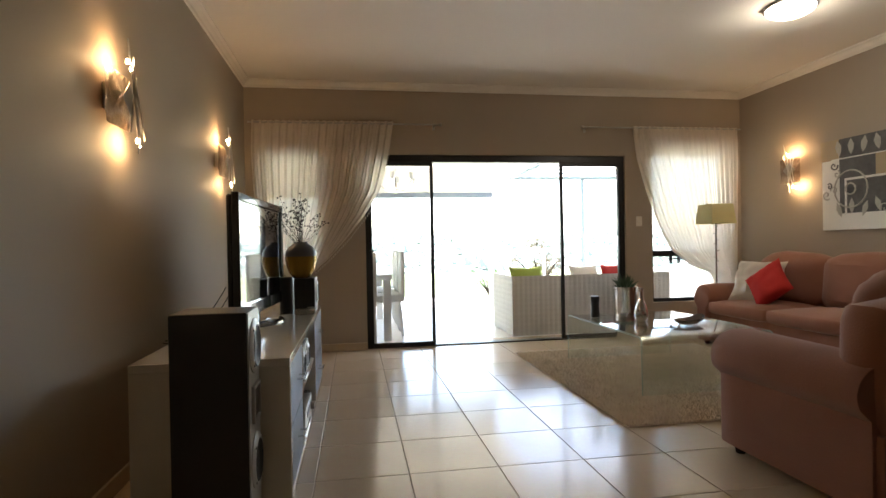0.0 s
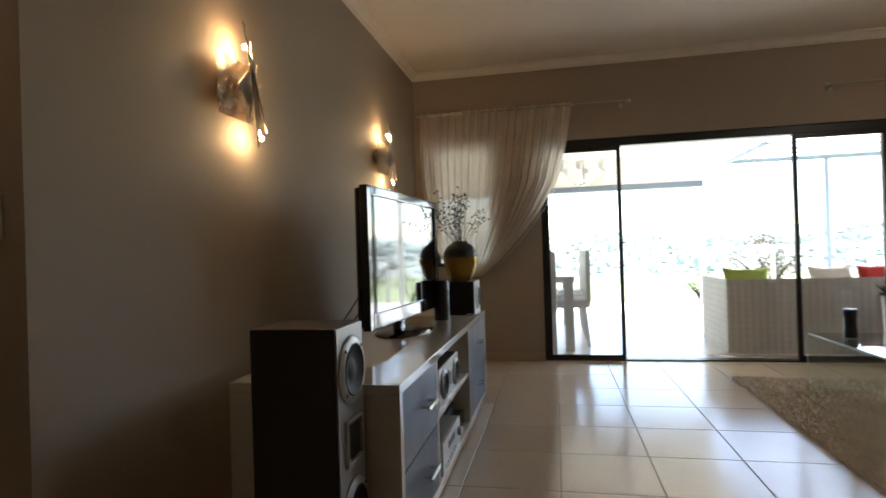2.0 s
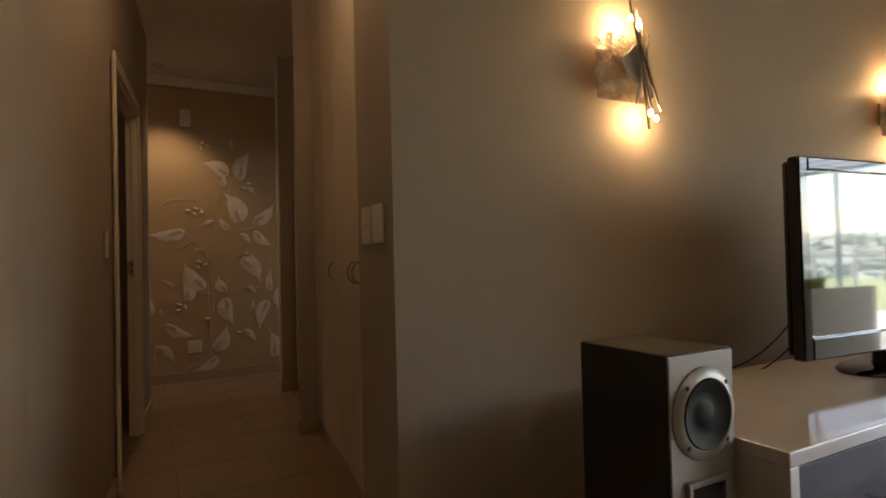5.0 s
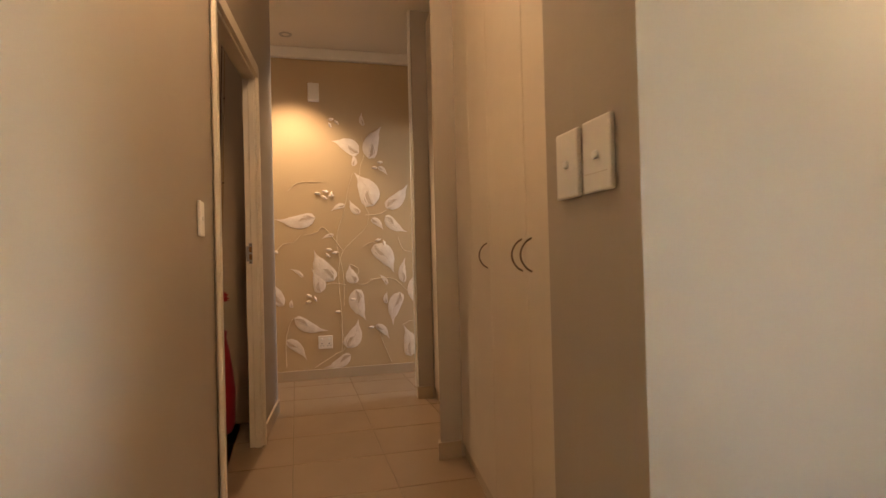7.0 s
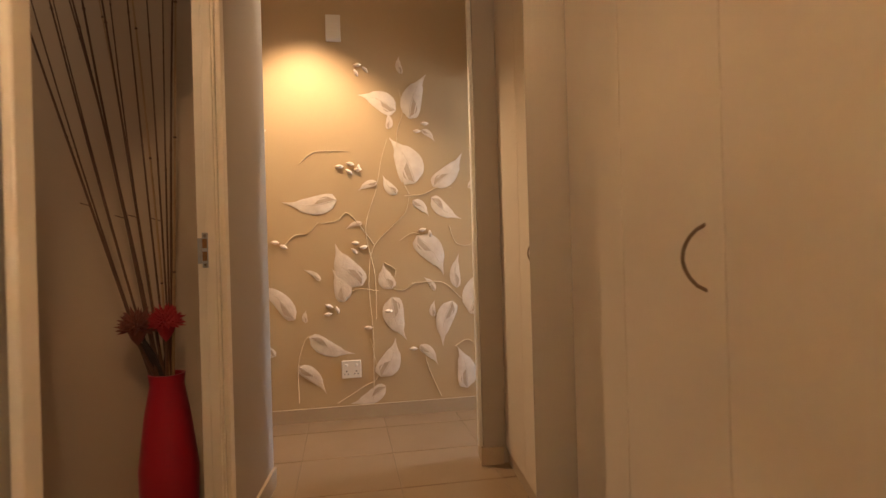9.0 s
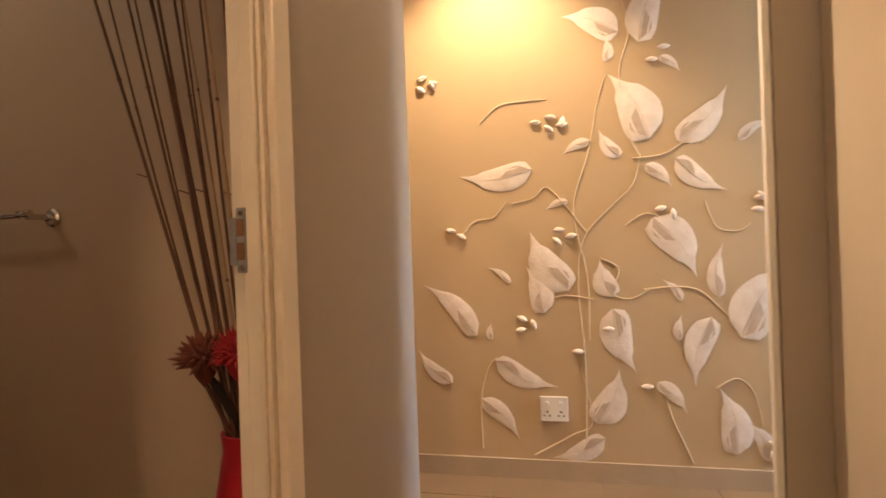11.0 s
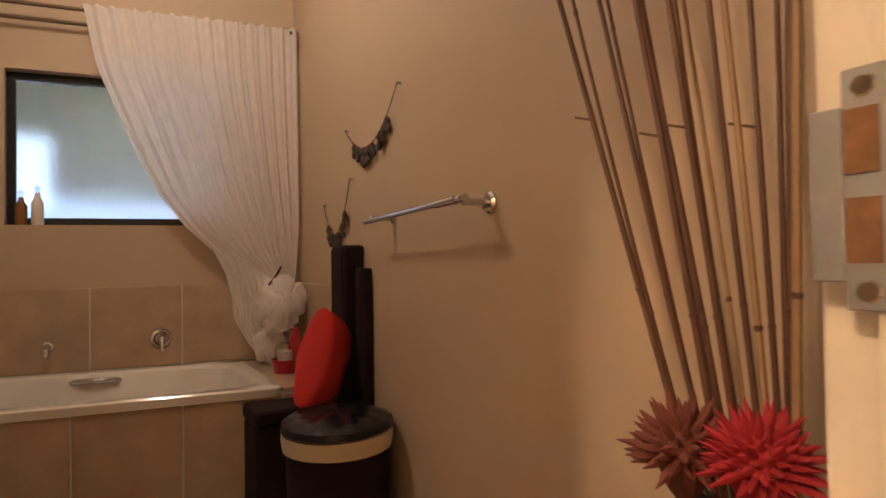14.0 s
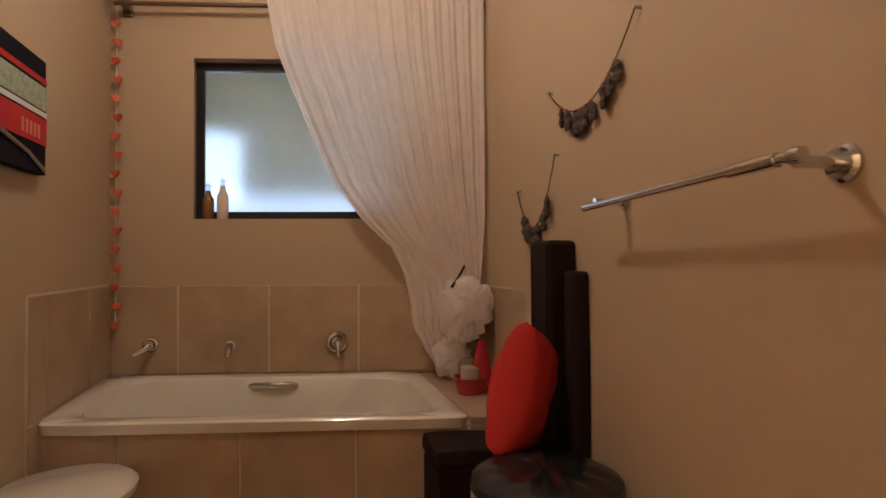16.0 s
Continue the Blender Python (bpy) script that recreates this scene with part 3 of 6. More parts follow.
def centre_speaker():
    s = thing("centre_speaker", "silver centre loudspeaker with two small cones, on the open shelf", "speaker", (0.50, 3.20, 0.34))
    part("cabinet", box(0, 0.27, 0, 0.50, 0.0, 0.17, 0.006), DARK, s)
    part("baffle", box(0.27, 0.28, 0.0, 0.50, 0.0, 0.17, 0.003), SILVER, s, "silver front panel")
    driver(s, 0.28, 0.10, 0.085, 0.07)
    driver(s, 0.28, 0.40, 0.085, 0.07)
    part("horn", box(0.28, 0.288, 0.205, 0.295, 0.04, 0.13, 0.003), SILVER, s)
    part("horn_mouth", box(0.288, 0.290, 0.218, 0.282, 0.053, 0.117), BLACK, s)


centre_speaker()


def receiver():
    r = thing("receiver", "silver audio receiver with a round knob, in the lower shelf", "receiver", (0.45, 3.14, 0.05))
    part("case", box(0, 0.34, 0, 0.44, 0.0, 0.145, 0.003), SILVER, r)
    part("front", box(0.34, 0.352, -0.002, 0.442, 0.0, 0.145, 0.003), material("pale_silver_front", (0.62, 0.62, 0.60), 0.3, metal=0.5), r)
    part("display", box(0.352, 0.354, 0.13, 0.28, 0.085, 0.115), BLACK, r)
    part("knob", moved(lathe([(0.024, 0), (0.022, 0.02), (0, 0.02)], 20), pose(0.352, 0.38, 0.085, 0, 90, 0)), SILVER, r, smooth=True)
    for i in range(6):
        part("button", box(0.352, 0.356, 0.04 + i * 0.05, 0.062 + i * 0.05, 0.03, 0.042, 0.001), SILVER, r)
    d = thing("disc_player", "slim black disc player beside a silver receiver, in the lower shelf", "disc player", (0.42, 3.66, 0.05))
    part("case", box(0, 0.34, 0, 0.27, 0.0, 0.075, 0.003), BLACK, d)
    part("front", box(0.34, 0.345, 0, 0.27, 0.0, 0.075, 0.002), PIANO, d)
    e = thing("set_top_box", "black decoder box lying on a disc player", "decoder", (0.45, 3.66, 0.125))
    part("case", box(0, 0.26, 0, 0.25, 0.0, 0.05, 0.003), BLACK, e)


receiver()


def television():
    t = thing("television", "black flat-screen television switched off, on an oval swivel foot", "television", (0.425, 3.105, 0.617), -4)
    w, z0, z1 = 1.14, 0.085, 0.755
    part("back", box(0.0, 0.03, 0.012, w - 0.02, z0 + 0.01, z1 - 0.01, 0.012), PIANO, t)
    fr = bmesh.new()
    b = 0.045
    for y0, y1, a, c in ((0, b, z0, z1), (w - b, w, z0, z1), (b, w - b, z1 - b, z1), (b, w - b, z0, z0 + 0.075)):
        box(0.03, 0.07, y0, y1, a, c, 0.006, into=fr)
    part("bezel", fr, PIANO, t, "glossy black bezel")
    part("screen", box(0.03, 0.058, b, w - b, z0 + 0.075, z1 - b), SCREEN, t)
    part("neck", moved(lathe([(0.05, 0), (0.045, 0.05), (0.05, 0.12)], 16, 0.6, 1.6), pose(0.0, w / 2, 0.01)), PIANO, t, smooth=True)
    part("foot", moved(lathe([(0, 0.03), (0.10, 0.026), (0.25, 0.018), (0.262, 0.010), (0.26, 0.0), (0, 0)], 40, 0.55, 1.0), pose(0.03, w / 2, 0.0)), PIANO, t, "oval glossy black foot", smooth=True)
    for k, (a, b_, l) in enumerate((((-0.06, 0.2, 0.25), (-0.30, -0.02, 0.0), (0, 0, -0.07)), ((-0.06, 0.25, 0.2), (-0.34, 0.05, -0.02), (0, 0, -0.09)))):
        part("cable", tube(bow(a, b_, l, 12), 0.003, 6), BLACK, t, smooth=True)


television()


def sub_and_vase():
    s = thing("bookshelf_speaker", "small black loudspeaker with a silver front under a vase", "speaker", (0.565, 4.40, 0.622))
    part("cabinet", box(0, 0.21, 0, 0.26, 0, 0.225, 0.004), DARK, s)
    part("baffle", box(0.21, 0.216, 0.0, 0.26, 0.0, 0.225, 0.002), SILVER, s)
    driver(s, 0.216, 0.13, 0.115, 0.085)
    v = thing("twig_vase", "round black and gold vase holding dark dried twigs", "vase", (0.67, 4.53, 0.847))
    part("body", lathe([(0, 0), (0.06, 0), (0.09, 0.035), (0.11, 0.09), (0.119, 0.14), (0.119, 0.165)], 32), GOLDG, v, "gold glazed lower half", smooth=True)
    part("shoulder", lathe([(0.119, 0.165), (0.113, 0.205), (0.09, 0.24), (0.055, 0.262), (0.05, 0.275), (0.042, 0.272), (0.042, 0.24)], 32), BLACK, v, "matt black upper half", smooth=True)
    r = random.Random(5)
    tw, buds = bmesh.new(), bmesh.new()
    for i in range(34):
        a, lean, ln = r.random() * math.tau, 0.15 + 1.0 * r.random(), 0.20 + 0.24 * r.random()
        end = Vector((math.cos(a) * math.sin(lean) * 0.7, math.sin(a) * math.sin(lean), math.cos(lean))) * ln + Vector((0, 0, 0.27))
        pts = bow((0, 0, 0.22), end, (0.03 * r.uniform(-1, 1), 0.03 * r.uniform(-1, 1), 0.02), 5)
        join(tw, tube(pts, 0.0016, 4))
        for k in range(5):
            p = pts[5 - k // 2] + Vector((r.uniform(-1, 1), r.uniform(-1, 1), r.uniform(-1, 1))) * 0.022
            join(buds, moved(lathe([(0, -0.008), (0.006, -0.003), (0.007, 0.002), (0, 0.011)], 5), Matrix.Translation(p) @ Euler((r.random() * 2, r.random() * 2, 0)).to_matrix().to_4x4()))
    part("twigs", tw, DTWIG, v, "thin dark branching twigs")
    b = tagged(part("buds", buds, DTWIG, v, "dark dried seed heads"), kind="stuff")
    c = thing("small_speaker", "slim black satellite speaker standing on the cabinet", "speaker", (0.60, 4.18, 0.622))
    part("body", lathe([(0, 0), (0.05, 0), (0.05, 0.235), (0.043, 0.25), (0, 0.252)], 20), BLACK, c, smooth=True)
    for k, (y, z) in enumerate(((4.44, 0.0), (4.50, 0.0))):
        rc = thing("remote_control", "slim dark remote control lying on the cabinet", "remote control", (0.73, y, 0.615), 20 - 30 * k)
        part("case", box(-0.022, 0.022, -0.09, 0.09, 0, 0.018, 0.005), BLACK if k else SILVER, rc)


sub_and_vase()


# ---- wall lights ----
def sconce(at, turn, mirror=1):
    s = thing("wall_sconce", "lit wall light of hammered glass crossed by thin metal rods", "wall light", at, turn, "wall lights")
    r = random.Random(2)
    # the plate lies in the y-z plane and faces +x
    bm = bmesh.new()
    n = 9
    g = [[bm.verts.new((0.045 + 0.0035 * r.uniform(-1, 1), -0.13 + 0.26 * i / n, -0.13 + 0.25 * j / n)) for j in range(n + 1)] for i in range(n + 1)]
    for i in range(n):
        for j in range(n):
            bm.faces.new((g[i][j], g[i + 1][j], g[i + 1][j + 1], g[i][j + 1]))
    bmesh.ops.solidify(bm, geom=bm.faces[:], thickness=0.006)
    part("glass_plate", bm, material("hammered_mercury_glass", (0.72, 0.62, 0.50), 0.18, metal=0.6, second=(0.22, 0.12, 0.06), scale=28, bump=1.0, bump_scale=70), s)
    part("wall_mount", box(0, 0.035, -0.05, 0.05, -0.06, 0.06, 0.004), STEEL, s)
    part("centre_plate", moved(box(-0.002, 0.002, -0.055, 0.055, -0.055, 0.055, 0.001), pose(0.085, 0.03, 0.0, 45, 0, 0)), material("dull_pewter", (0.30, 0.28, 0.26), 0.35, metal=1.0, bump=0.3), s, "small square pewter plate set on its corner")
    tips = []
    for y0, z0, y1, z1, x in ((-0.02, 0.26, 0.10, -0.20, 0.10), (0.02, 0.19, 0.06, -0.24, 0.108), (0.05, 0.17, 0.10, -0.12, 0.095), (-0.01, 0.14, 0.12, -0.17, 0.115), (0.10, 0.12, 0.02, -0.15, 0.09)):
        part("rod", tube([(x, y0, z0), (x, y1, z1)], 0.0045, 6), STEEL, s, smooth=True)
        tips.append((x, y0, z0, y1, z1))
    for x, y, z in ((0.10, 0.0, 0.165), (0.10, 0.045, 0.145), (0.105, 0.085, -0.175), (0.10, 0.125, -0.19)):
        part("bulb", moved(lathe([(0, -0.012), (0.006, -0.008), (0.006, 0.006), (0, 0.012)], 8), pose(x - 0.012, y, z)), BULB, s, smooth=True)
    return s


SC = sconce((0.0, 2.80, 1.76), 0)
copy_thing(SC, pose(0.0, 4.80, 1.79))
copy_thing(SC, pose(5.57, 5.20, 1.78, 0, 0, 180))
for x, y, z in ((0.065, 2.82, 1.76), (0.065, 4.82, 1.79), (5.505, 5.18, 1.78)):
    lamp("sconce_bulb_upper", "POINT", pose(x, y, z + 0.18), 0.38, (1.0, 0.52, 0.20), 0.02)
    lamp("sconce_bulb_lower", "POINT", pose(x, y + 0.08 * (1 if x < 1 else -1), z - 0.18), 0.27, (1.0, 0.52, 0.20), 0.02)

c = thing("ceiling_light", "round opal glass ceiling light with a pale metal rim, lit", "ceiling light", (4.28, 3.75, H))
part("rim", lathe([(0.15, 0), (0.175, -0.004), (0.18, -0.018), (0.165, -0.024), (0.15, -0.02)], 40), STEEL, c, smooth=True)
part("diffuser", lathe([(0.165, -0.02), (0.155, -0.045), (0.11, -0.068), (0.05, -0.078), (0, -0.08)], 40), OPAL, c, smooth=True)
lamp("ceiling_light_glow", "POINT", pose(4.28, 3.75, H - 0.16), 1.5, (1, 0.85, 0.66), 0.12)

# ---- sofas, rug, table, lamp ----
def armchair_body(name, label, m, length, seats, depth=0.92, pillows=()):
    """A rolled-arm sofa whose back is at y = depth; it faces -y and spans x from 0 to length."""
    s = new(name)
    s.matrix_basis = m
    tagged(s, label, "sofa" if seats > 1 else "armchair", "terracotta suite")
    a = 0.24
    part("base", soft(0.05, length - 0.05, 0.04, depth - 0.02, 0.05, 0.36, 0.03), SUEDE, s, smooth=True)
    part("back", soft(0.06, length - 0.06, depth - 0.26, depth, 0.30, 0.84, 0.09, 0.02), SUEDE, s, smooth=True)
    for k in range(2):
        x0 = 0 if k == 0 else length - a
        arm = bmesh.new()
        out = []
        for i in range(25):
            t = math.radians(-60 + 300 * i / 24)
            out.append((a / 2 + 0.15 * math.cos(t), 0.50 + 0.13 * math.sin(t)))
        out = [(a / 2 + 0.085, 0.05)] + [(a / 2 + 0.085, 0.40)] + out[3:-3] + [(a / 2 - 0.085, 0.40), (a / 2 - 0.085, 0.05)]
        n = len(out)
        ys = [0.0, 0.03, 0.12, 0.35, 0.6, depth - 0.06]
        sc = [0.80, 0.96, 1.0, 0.99, 0.98, 0.93]
        rings = [[arm.verts.new((x0 + a / 2 + (p[0] - a / 2) * q, y, 0.35 + (p[1] - 0.35) * q if p[1] > 0.3 else p[1])) for p in out] for y, q in zip(ys, sc)]
        for r0, r1 in zip(rings, rings[1:]):
            for i in range(n):
                arm.faces.new((r0[i], r0[(i + 1) % n], r1[(i + 1) % n], r1[i]))
        arm.faces.new(rings[0][::-1]), arm.faces.new(rings[-1])
        bmesh.ops.recalc_face_normals(arm, faces=arm.faces)
        part("arm", arm, SUEDE, s, smooth=True)
    w = (length - 2 * a + 0.02) / seats
    for i in range(seats):
        x0 = a - 0.01 + i * w
        part("seat_cushion", soft(x0 + 0.004, x0 + w - 0.004, -0.02, depth - 0.24, 0.33, 0.47, 0.05, 0.02), SUEDE, s, smooth=True)
        c = soft(x0 + 0.004, x0 + w - 0.004, depth - 0.40, depth - 0.16, 0.46, 0.92, 0.09, 0.04)
        for v in c.verts:
            v.co.z += 0.02 * noise.noise(v.co * 5 + Vector((i * 3, 0, 0)))
            v.co.y += 0.10 * (v.co.z - 0.5) + 0.014 * noise.noise(v.co * 7)
        part("back_cushion", c, SUEDE, s, smooth=True)
    for x in (0.10, length - 0.10):
        for y in (0.08, depth - 0.10):
            part("foot", moved(lathe([(0, 0), (0.022, 0), (0.03, 0.05), (0, 0.05)], 10), pose(x, y, 0)), WENGE, s)
    return s


# the sofa stands along the east wall, the armchair in front of the camera with its side to it
armchair_body("sofa", "terracotta microsuede two-seat sofa with rolled arms along the wall", pose(4.62, 5.50, 0, 0, 0, -90), 2.05, 2)
armchair_body("armchair", "terracotta microsuede two-seat sofa with rolled arms, its side to the rug", pose(4.43, 2.72, 0, 0, 0, 180), 1.55, 2)

p = thing("cream_cushion", "large crumpled cream satin cushion leaning on a terracotta sofa", "cushion", (4.98, 5.02, 0.66), group="")
part("cover", moved(pillow(0.50, 0.46, 0.20, seed=2, crease=0.6), Euler((radians(62), 0, radians(-75))).to_matrix().to_4x4()), CREAM, p, smooth=True)
p = thing("red_cushion", "plain red cotton cushion standing on its corner", "cushion", (4.86, 4.72, 0.66))
part("cover", moved(pillow(0.38, 0.38, 0.15, seed=3, crease=0.2), Euler((radians(66), 0, radians(-80))).to_matrix().to_4x4() @ Euler((0, 0, radians(40))).to_matrix().to_4x4()), RED, p, smooth=True)


def rug():
    r = thing("shag_rug", "cream and brown long-pile shag rug on the tiled floor", "rug", (0, 0, 0))
    x0, x1, y0, y1 = 2.61, 4.50, 3.10, 5.33
    part("backing", box(x0 + 0.02, x1 - 0.02, y0 + 0.02, y1 - 0.02, 0.0, 0.012), RUG, r)
    rr = random.Random(8)
    verts, faces = [], []
    for i in range(52000):
        x, y = rr.uniform(x0, x1), rr.uniform(y0, y1)
        a, b = rr.random() * math.tau, rr.random() * math.tau
        h, lean = rr.uniform(0.018, 0.036), rr.uniform(0.008, 0.03)
        w = 0.0035
        k = len(verts)
        tip = (x + lean * math.cos(b), y + lean * math.sin(b), 0.01 + h)
        verts += [(x + w * math.cos(a), y + w * math.sin(a), 0.008), (x - w * math.cos(a), y - w * math.sin(a), 0.008), tip]
        faces.append((k, k + 1, k + 2))
    me = bpy.data.meshes.new("pile")
    me.from_pydata(verts, [], faces)
    me.materials.append(RUG)
    pile = new("pile", me)
    pile.parent = r
    tagged(pile, "long twisted wool pile", kind="stuff")


rug()


def glass_table():
    t = thing("coffee_table", "low coffee table bent from one sheet of greenish glass", "table", (2.98, 3.60, 0.03))
    W, L, hh, th, rad = 1.0, 1.32, 0.40, 0.012, 0.05
    # bent at the two short ends, profile in y-z
    outer, inner = [], []
    for i in range(7):
        a = math.pi / 2 * i / 6
        outer.append((rad - rad * math.cos(a), hh - rad + rad * math.sin(a)))
        inner.append((rad - (rad - th) * math.cos(a), hh - rad + (rad - th) * math.sin(a)))
    lo = [(0, 0)] + outer + [(L - y, z) for y, z in outer[::-1]] + [(L, 0)]
    li = [(th, 0)] + inner + [(L - y, z) for y, z in inner[::-1]] + [(L - th, 0)]
    bm = bmesh.new()
    n = len(lo)
    V = [[bm.verts.new((x, y, z)) for y, z in pr] for x in (0, W) for pr in (lo, li)]
    for i in range(n - 1):
        for a, b in ((0, 2), (1, 3)):
            f = bm.faces.new((V[a][i], V[a][i + 1], V[b][i + 1], V[b][i]))
            f.material_index = 0
        for a, b in ((0, 1), (2, 3)):
            f = bm.faces.new((V[a][i], V[a][i + 1], V[b][i + 1], V[b][i]))
            f.material_index = 1
    bmesh.ops.recalc_face_normals(bm, faces=bm.faces)
    part("bent_glass", bm, [TGLASS, TEDGE], t, smooth=True)
    v = thing("chrome_vase", "pear-shaped chrome vase on a glass table", "vase", (3.36, 4.30, 0.432))
    part("body", lathe([(0, 0), (0.035, 0), (0.05, 0.03), (0.055, 0.07), (0.042, 0.12), (0.018, 0.18), (0.014, 0.24), (0.02, 0.27), (0.016, 0.27), (0.010, 0.2)], 24), CHROME, v, smooth=True)
    k = thing("black_candle_holder", "black cylindrical candle holder on a glass table", "candle holder", (3.13, 4.66, 0.432))
    part("body", lathe([(0, 0), (0.038, 0), (0.038, 0.05), (0.034, 0.055), (0.034, 0.13), (0.038, 0.135), (0.038, 0.18), (0.03, 0.18), (0, 0.175)], 20), BLACK, k, smooth=True)
    d = thing("metal_dish", "oval dark metal dish with a curled rim on a glass table", "dish", (3.60, 4.02, 0.432), 20)
    bm = lathe([(0, 0.0), (0.08, 0.004), (0.14, 0.03), (0.15, 0.045), (0.14, 0.042), (0.08, 0.014), (0, 0.01)], 28, 1.0, 0.55)
    for q in bm.verts:
        q.co.z += 0.03 * max(q.co.x / 0.15, 0) ** 3
    part("bowl", bm, material("dark_pewter", (0.22, 0.20, 0.20), 0.2, metal=1.0), d, smooth=True)
    u = thing("succulent_pot", "tall chrome pot with a spiky green succulent by the door", "potted plant", (3.94, 5.70, 0.0))
    part("pot", lathe([(0, 0), (0.09, 0), (0.10, 0.1), (0.13, 0.60), (0.12, 0.60), (0.11, 0.5), (0, 0.5)], 28), CHROME, u, smooth=True)
    r = random.Random(12)
    lv = bmesh.new()
    for i in range(34):
        a, e = i * 2.4, 0.25 + 0.9 * (i / 34)
        ln = 0.14 + 0.06 * r.random()
        dirv = Vector((math.cos(a) * math.sin(e), math.sin(a) * math.sin(e), math.cos(e)))
        join(lv, tube([Vector((0, 0, 0.52)), Vector((0, 0, 0.55)) + dirv * ln * 0.5, Vector((0, 0, 0.56)) + dirv * ln], [0.010, 0.013, 0.001], 5))
    part("leaves", lv, material("dusty_green_leaf", (0.05, 0.09, 0.05), 0.5), u, "fleshy pointed leaves")


glass_table()


def floor_lamp():
    l = thing("floor_lamp", "chrome floor lamp with glass baubles and a yellow fabric shade", "lamp", (4.85, 5.45, 0))
    part("base", lathe([(0, 0), (0.13, 0), (0.13, 0.012), (0.02, 0.03), (0, 0.03)], 28), CHROME, l, smooth=True)
    part("pole", tube([(0, 0, 0.03), (0, 0, 1.28)], 0.009, 10), CHROME, l, smooth=True)
    bb = bmesh.new()
    for i in range(11):
        a = i * 1.9
        join(bb, moved(lathe([(0, -0.011), (0.011, 0), (0, 0.011)], 8), pose(0.02 * math.cos(a), 0.02 * math.sin(a), 0.86 + i * 0.036)))
    part("baubles", bb, CHROME, l, "clear glass and chrome balls up the pole", smooth=True)
    part("shade", prism_shade(0.125, 0.15, 1.25, 1.455), SHADEM, l, "yellow-green fabric shade with pale trim")


def prism_shade(top, bottom, z0, z1):
    bm = bmesh.new()
    n = 4
    rings = []
    for r, z in ((bottom, z0), (top, z1), (top - 0.004, z1), (bottom - 0.004, z0)):
        pts = []
        for i in range(24):
            a = i * math.tau / 24
            c, s = math.cos(a), math.sin(a)
            q = 1 / max(abs(c), abs(s)) * 0.82 + 0.18
            pts.append(bm.verts.new((c * q * r, s * q * r, z)))
        rings.append(pts)
    for k in range(4):
        a, b = rings[k], rings[(k + 1) % 4]
        for i in range(24):
            bm.faces.new((a[i], a[(i + 1) % 24], b[(i + 1) % 24], b[i]))
    bmesh.ops.recalc_face_normals(bm, faces=bm.faces)
    return bm


floor_lamp()

# canvas with an abstract pattern
def canvas():
    c = thing("abstract_canvas", "stretched canvas painted with black and white swirls and beige blocks", "painting", (5.57, 0, 0))
    y0, y1, z0, z1 = 3.40, 4.81, 1.15, 1.93
    part("canvas", box(-0.04, 0, y0, y1, z0, z1, 0.003), WHITE, c)
    ink = material("black_paint_strokes", (0.03, 0.03, 0.035), 0.6, second=(0.14, 0.14, 0.15), scale=12)
    grey = material("grey_paint_strokes", (0.30, 0.29, 0.27), 0.6, second=(0.5, 0.48, 0.45), scale=15)
    bei = material("beige_paint_block", (0.42, 0.33, 0.22), 0.6)
    X = -0.0425
    part("beige_block", box(X, -0.041, 4.62, 4.82, 1.80, 1.99), bei, c)
    part("black_block", box(X, -0.041, 3.45, 4.615, 1.30, 1.985), ink, c)
    part("beige_block", box(X - 0.002, X, 3.9, 4.25, 1.62, 1.80), bei, c)
    for k, (cy, cz, r) in enumerate(((4.50, 1.52, 0.17), (4.50, 1.52, 0.05), (4.0, 1.5, 0.12))):
        ring = tube([(X - 0.001, cy + r * math.cos(a / 20 * math.tau), cz + r * math.sin(a / 20 * math.tau)) for a in range(21)], 0.008, 5)
        part("grey_ring", ring, grey, c)
    part("white_line", box(X - 0.002, X, 4.54, 4.56, 1.3, 1.62, into=box(X - 0.002, X, 4.1, 4.55, 1.60, 1.62, into=box(X - 0.002, X, 3.8, 4.7, 1.80, 1.81))), WHITE, c)
    r = random.Random(3)
    for i in range(9):
        cy, cz, s = r.uniform(4.64, 4.78) if i < 5 else r.uniform(3.7, 4.6), r.uniform(1.24, 1.75) if i < 5 else r.uniform(1.22, 1.36), r.uniform(0.03, 0.06)
        pts = [(X - 0.001, cy + s * (1 - k / 20) * math.cos(k / 20 * 8 + i), cz + s * (1 - k / 20) * math.sin(k / 20 * 8 + i)) for k in range(18)]
        part("swirl", tube(pts, 0.006, 5), ink if i % 2 else grey, c)
    for i in range(7):
        y = 4.62 - i * 0.13
        part("grey_leaf", moved(lathe([(0, -0.07), (0.02, -0.03), (0.028, 0.02), (0, 0.08)], 8, 0.1, 1.0), pose(X - 0.001, y, 1.33 + 0.03 * (i % 2), 20 * (i % 3 - 1), 0, 0)), grey, c)
        part("grey_leaf", moved(lathe([(0, -0.07), (0.02, -0.03), (0.028, 0.02), (0, 0.08)], 8, 0.1, 1.2), pose(X - 0.001, y, 1.90, 10 * (i % 3 - 1), 0, 0)), grey, c)


canvas()


def plate_switch(name, label, m, w=0.075, h=0.115, n=1):
    s = new(name)
    s.matrix_basis = m
    tagged(s, label, "light switch", "switches")
    part("plate", box(0, 0.01, -w / 2, w / 2, -h / 2, h / 2, 0.004), PLASTIC, s)
    for i in range(n):
        part("rocker", box(0.01, 0.014, -0.009, 0.009, -0.007, 0.007, 0.003), WHITE, s)
    if w > 0.088:
        part("seam", box(0.0098, 0.0104, -w / 2 + 0.01, w / 2 - 0.01, -0.031, -0.030), VEIN, s)
    return s


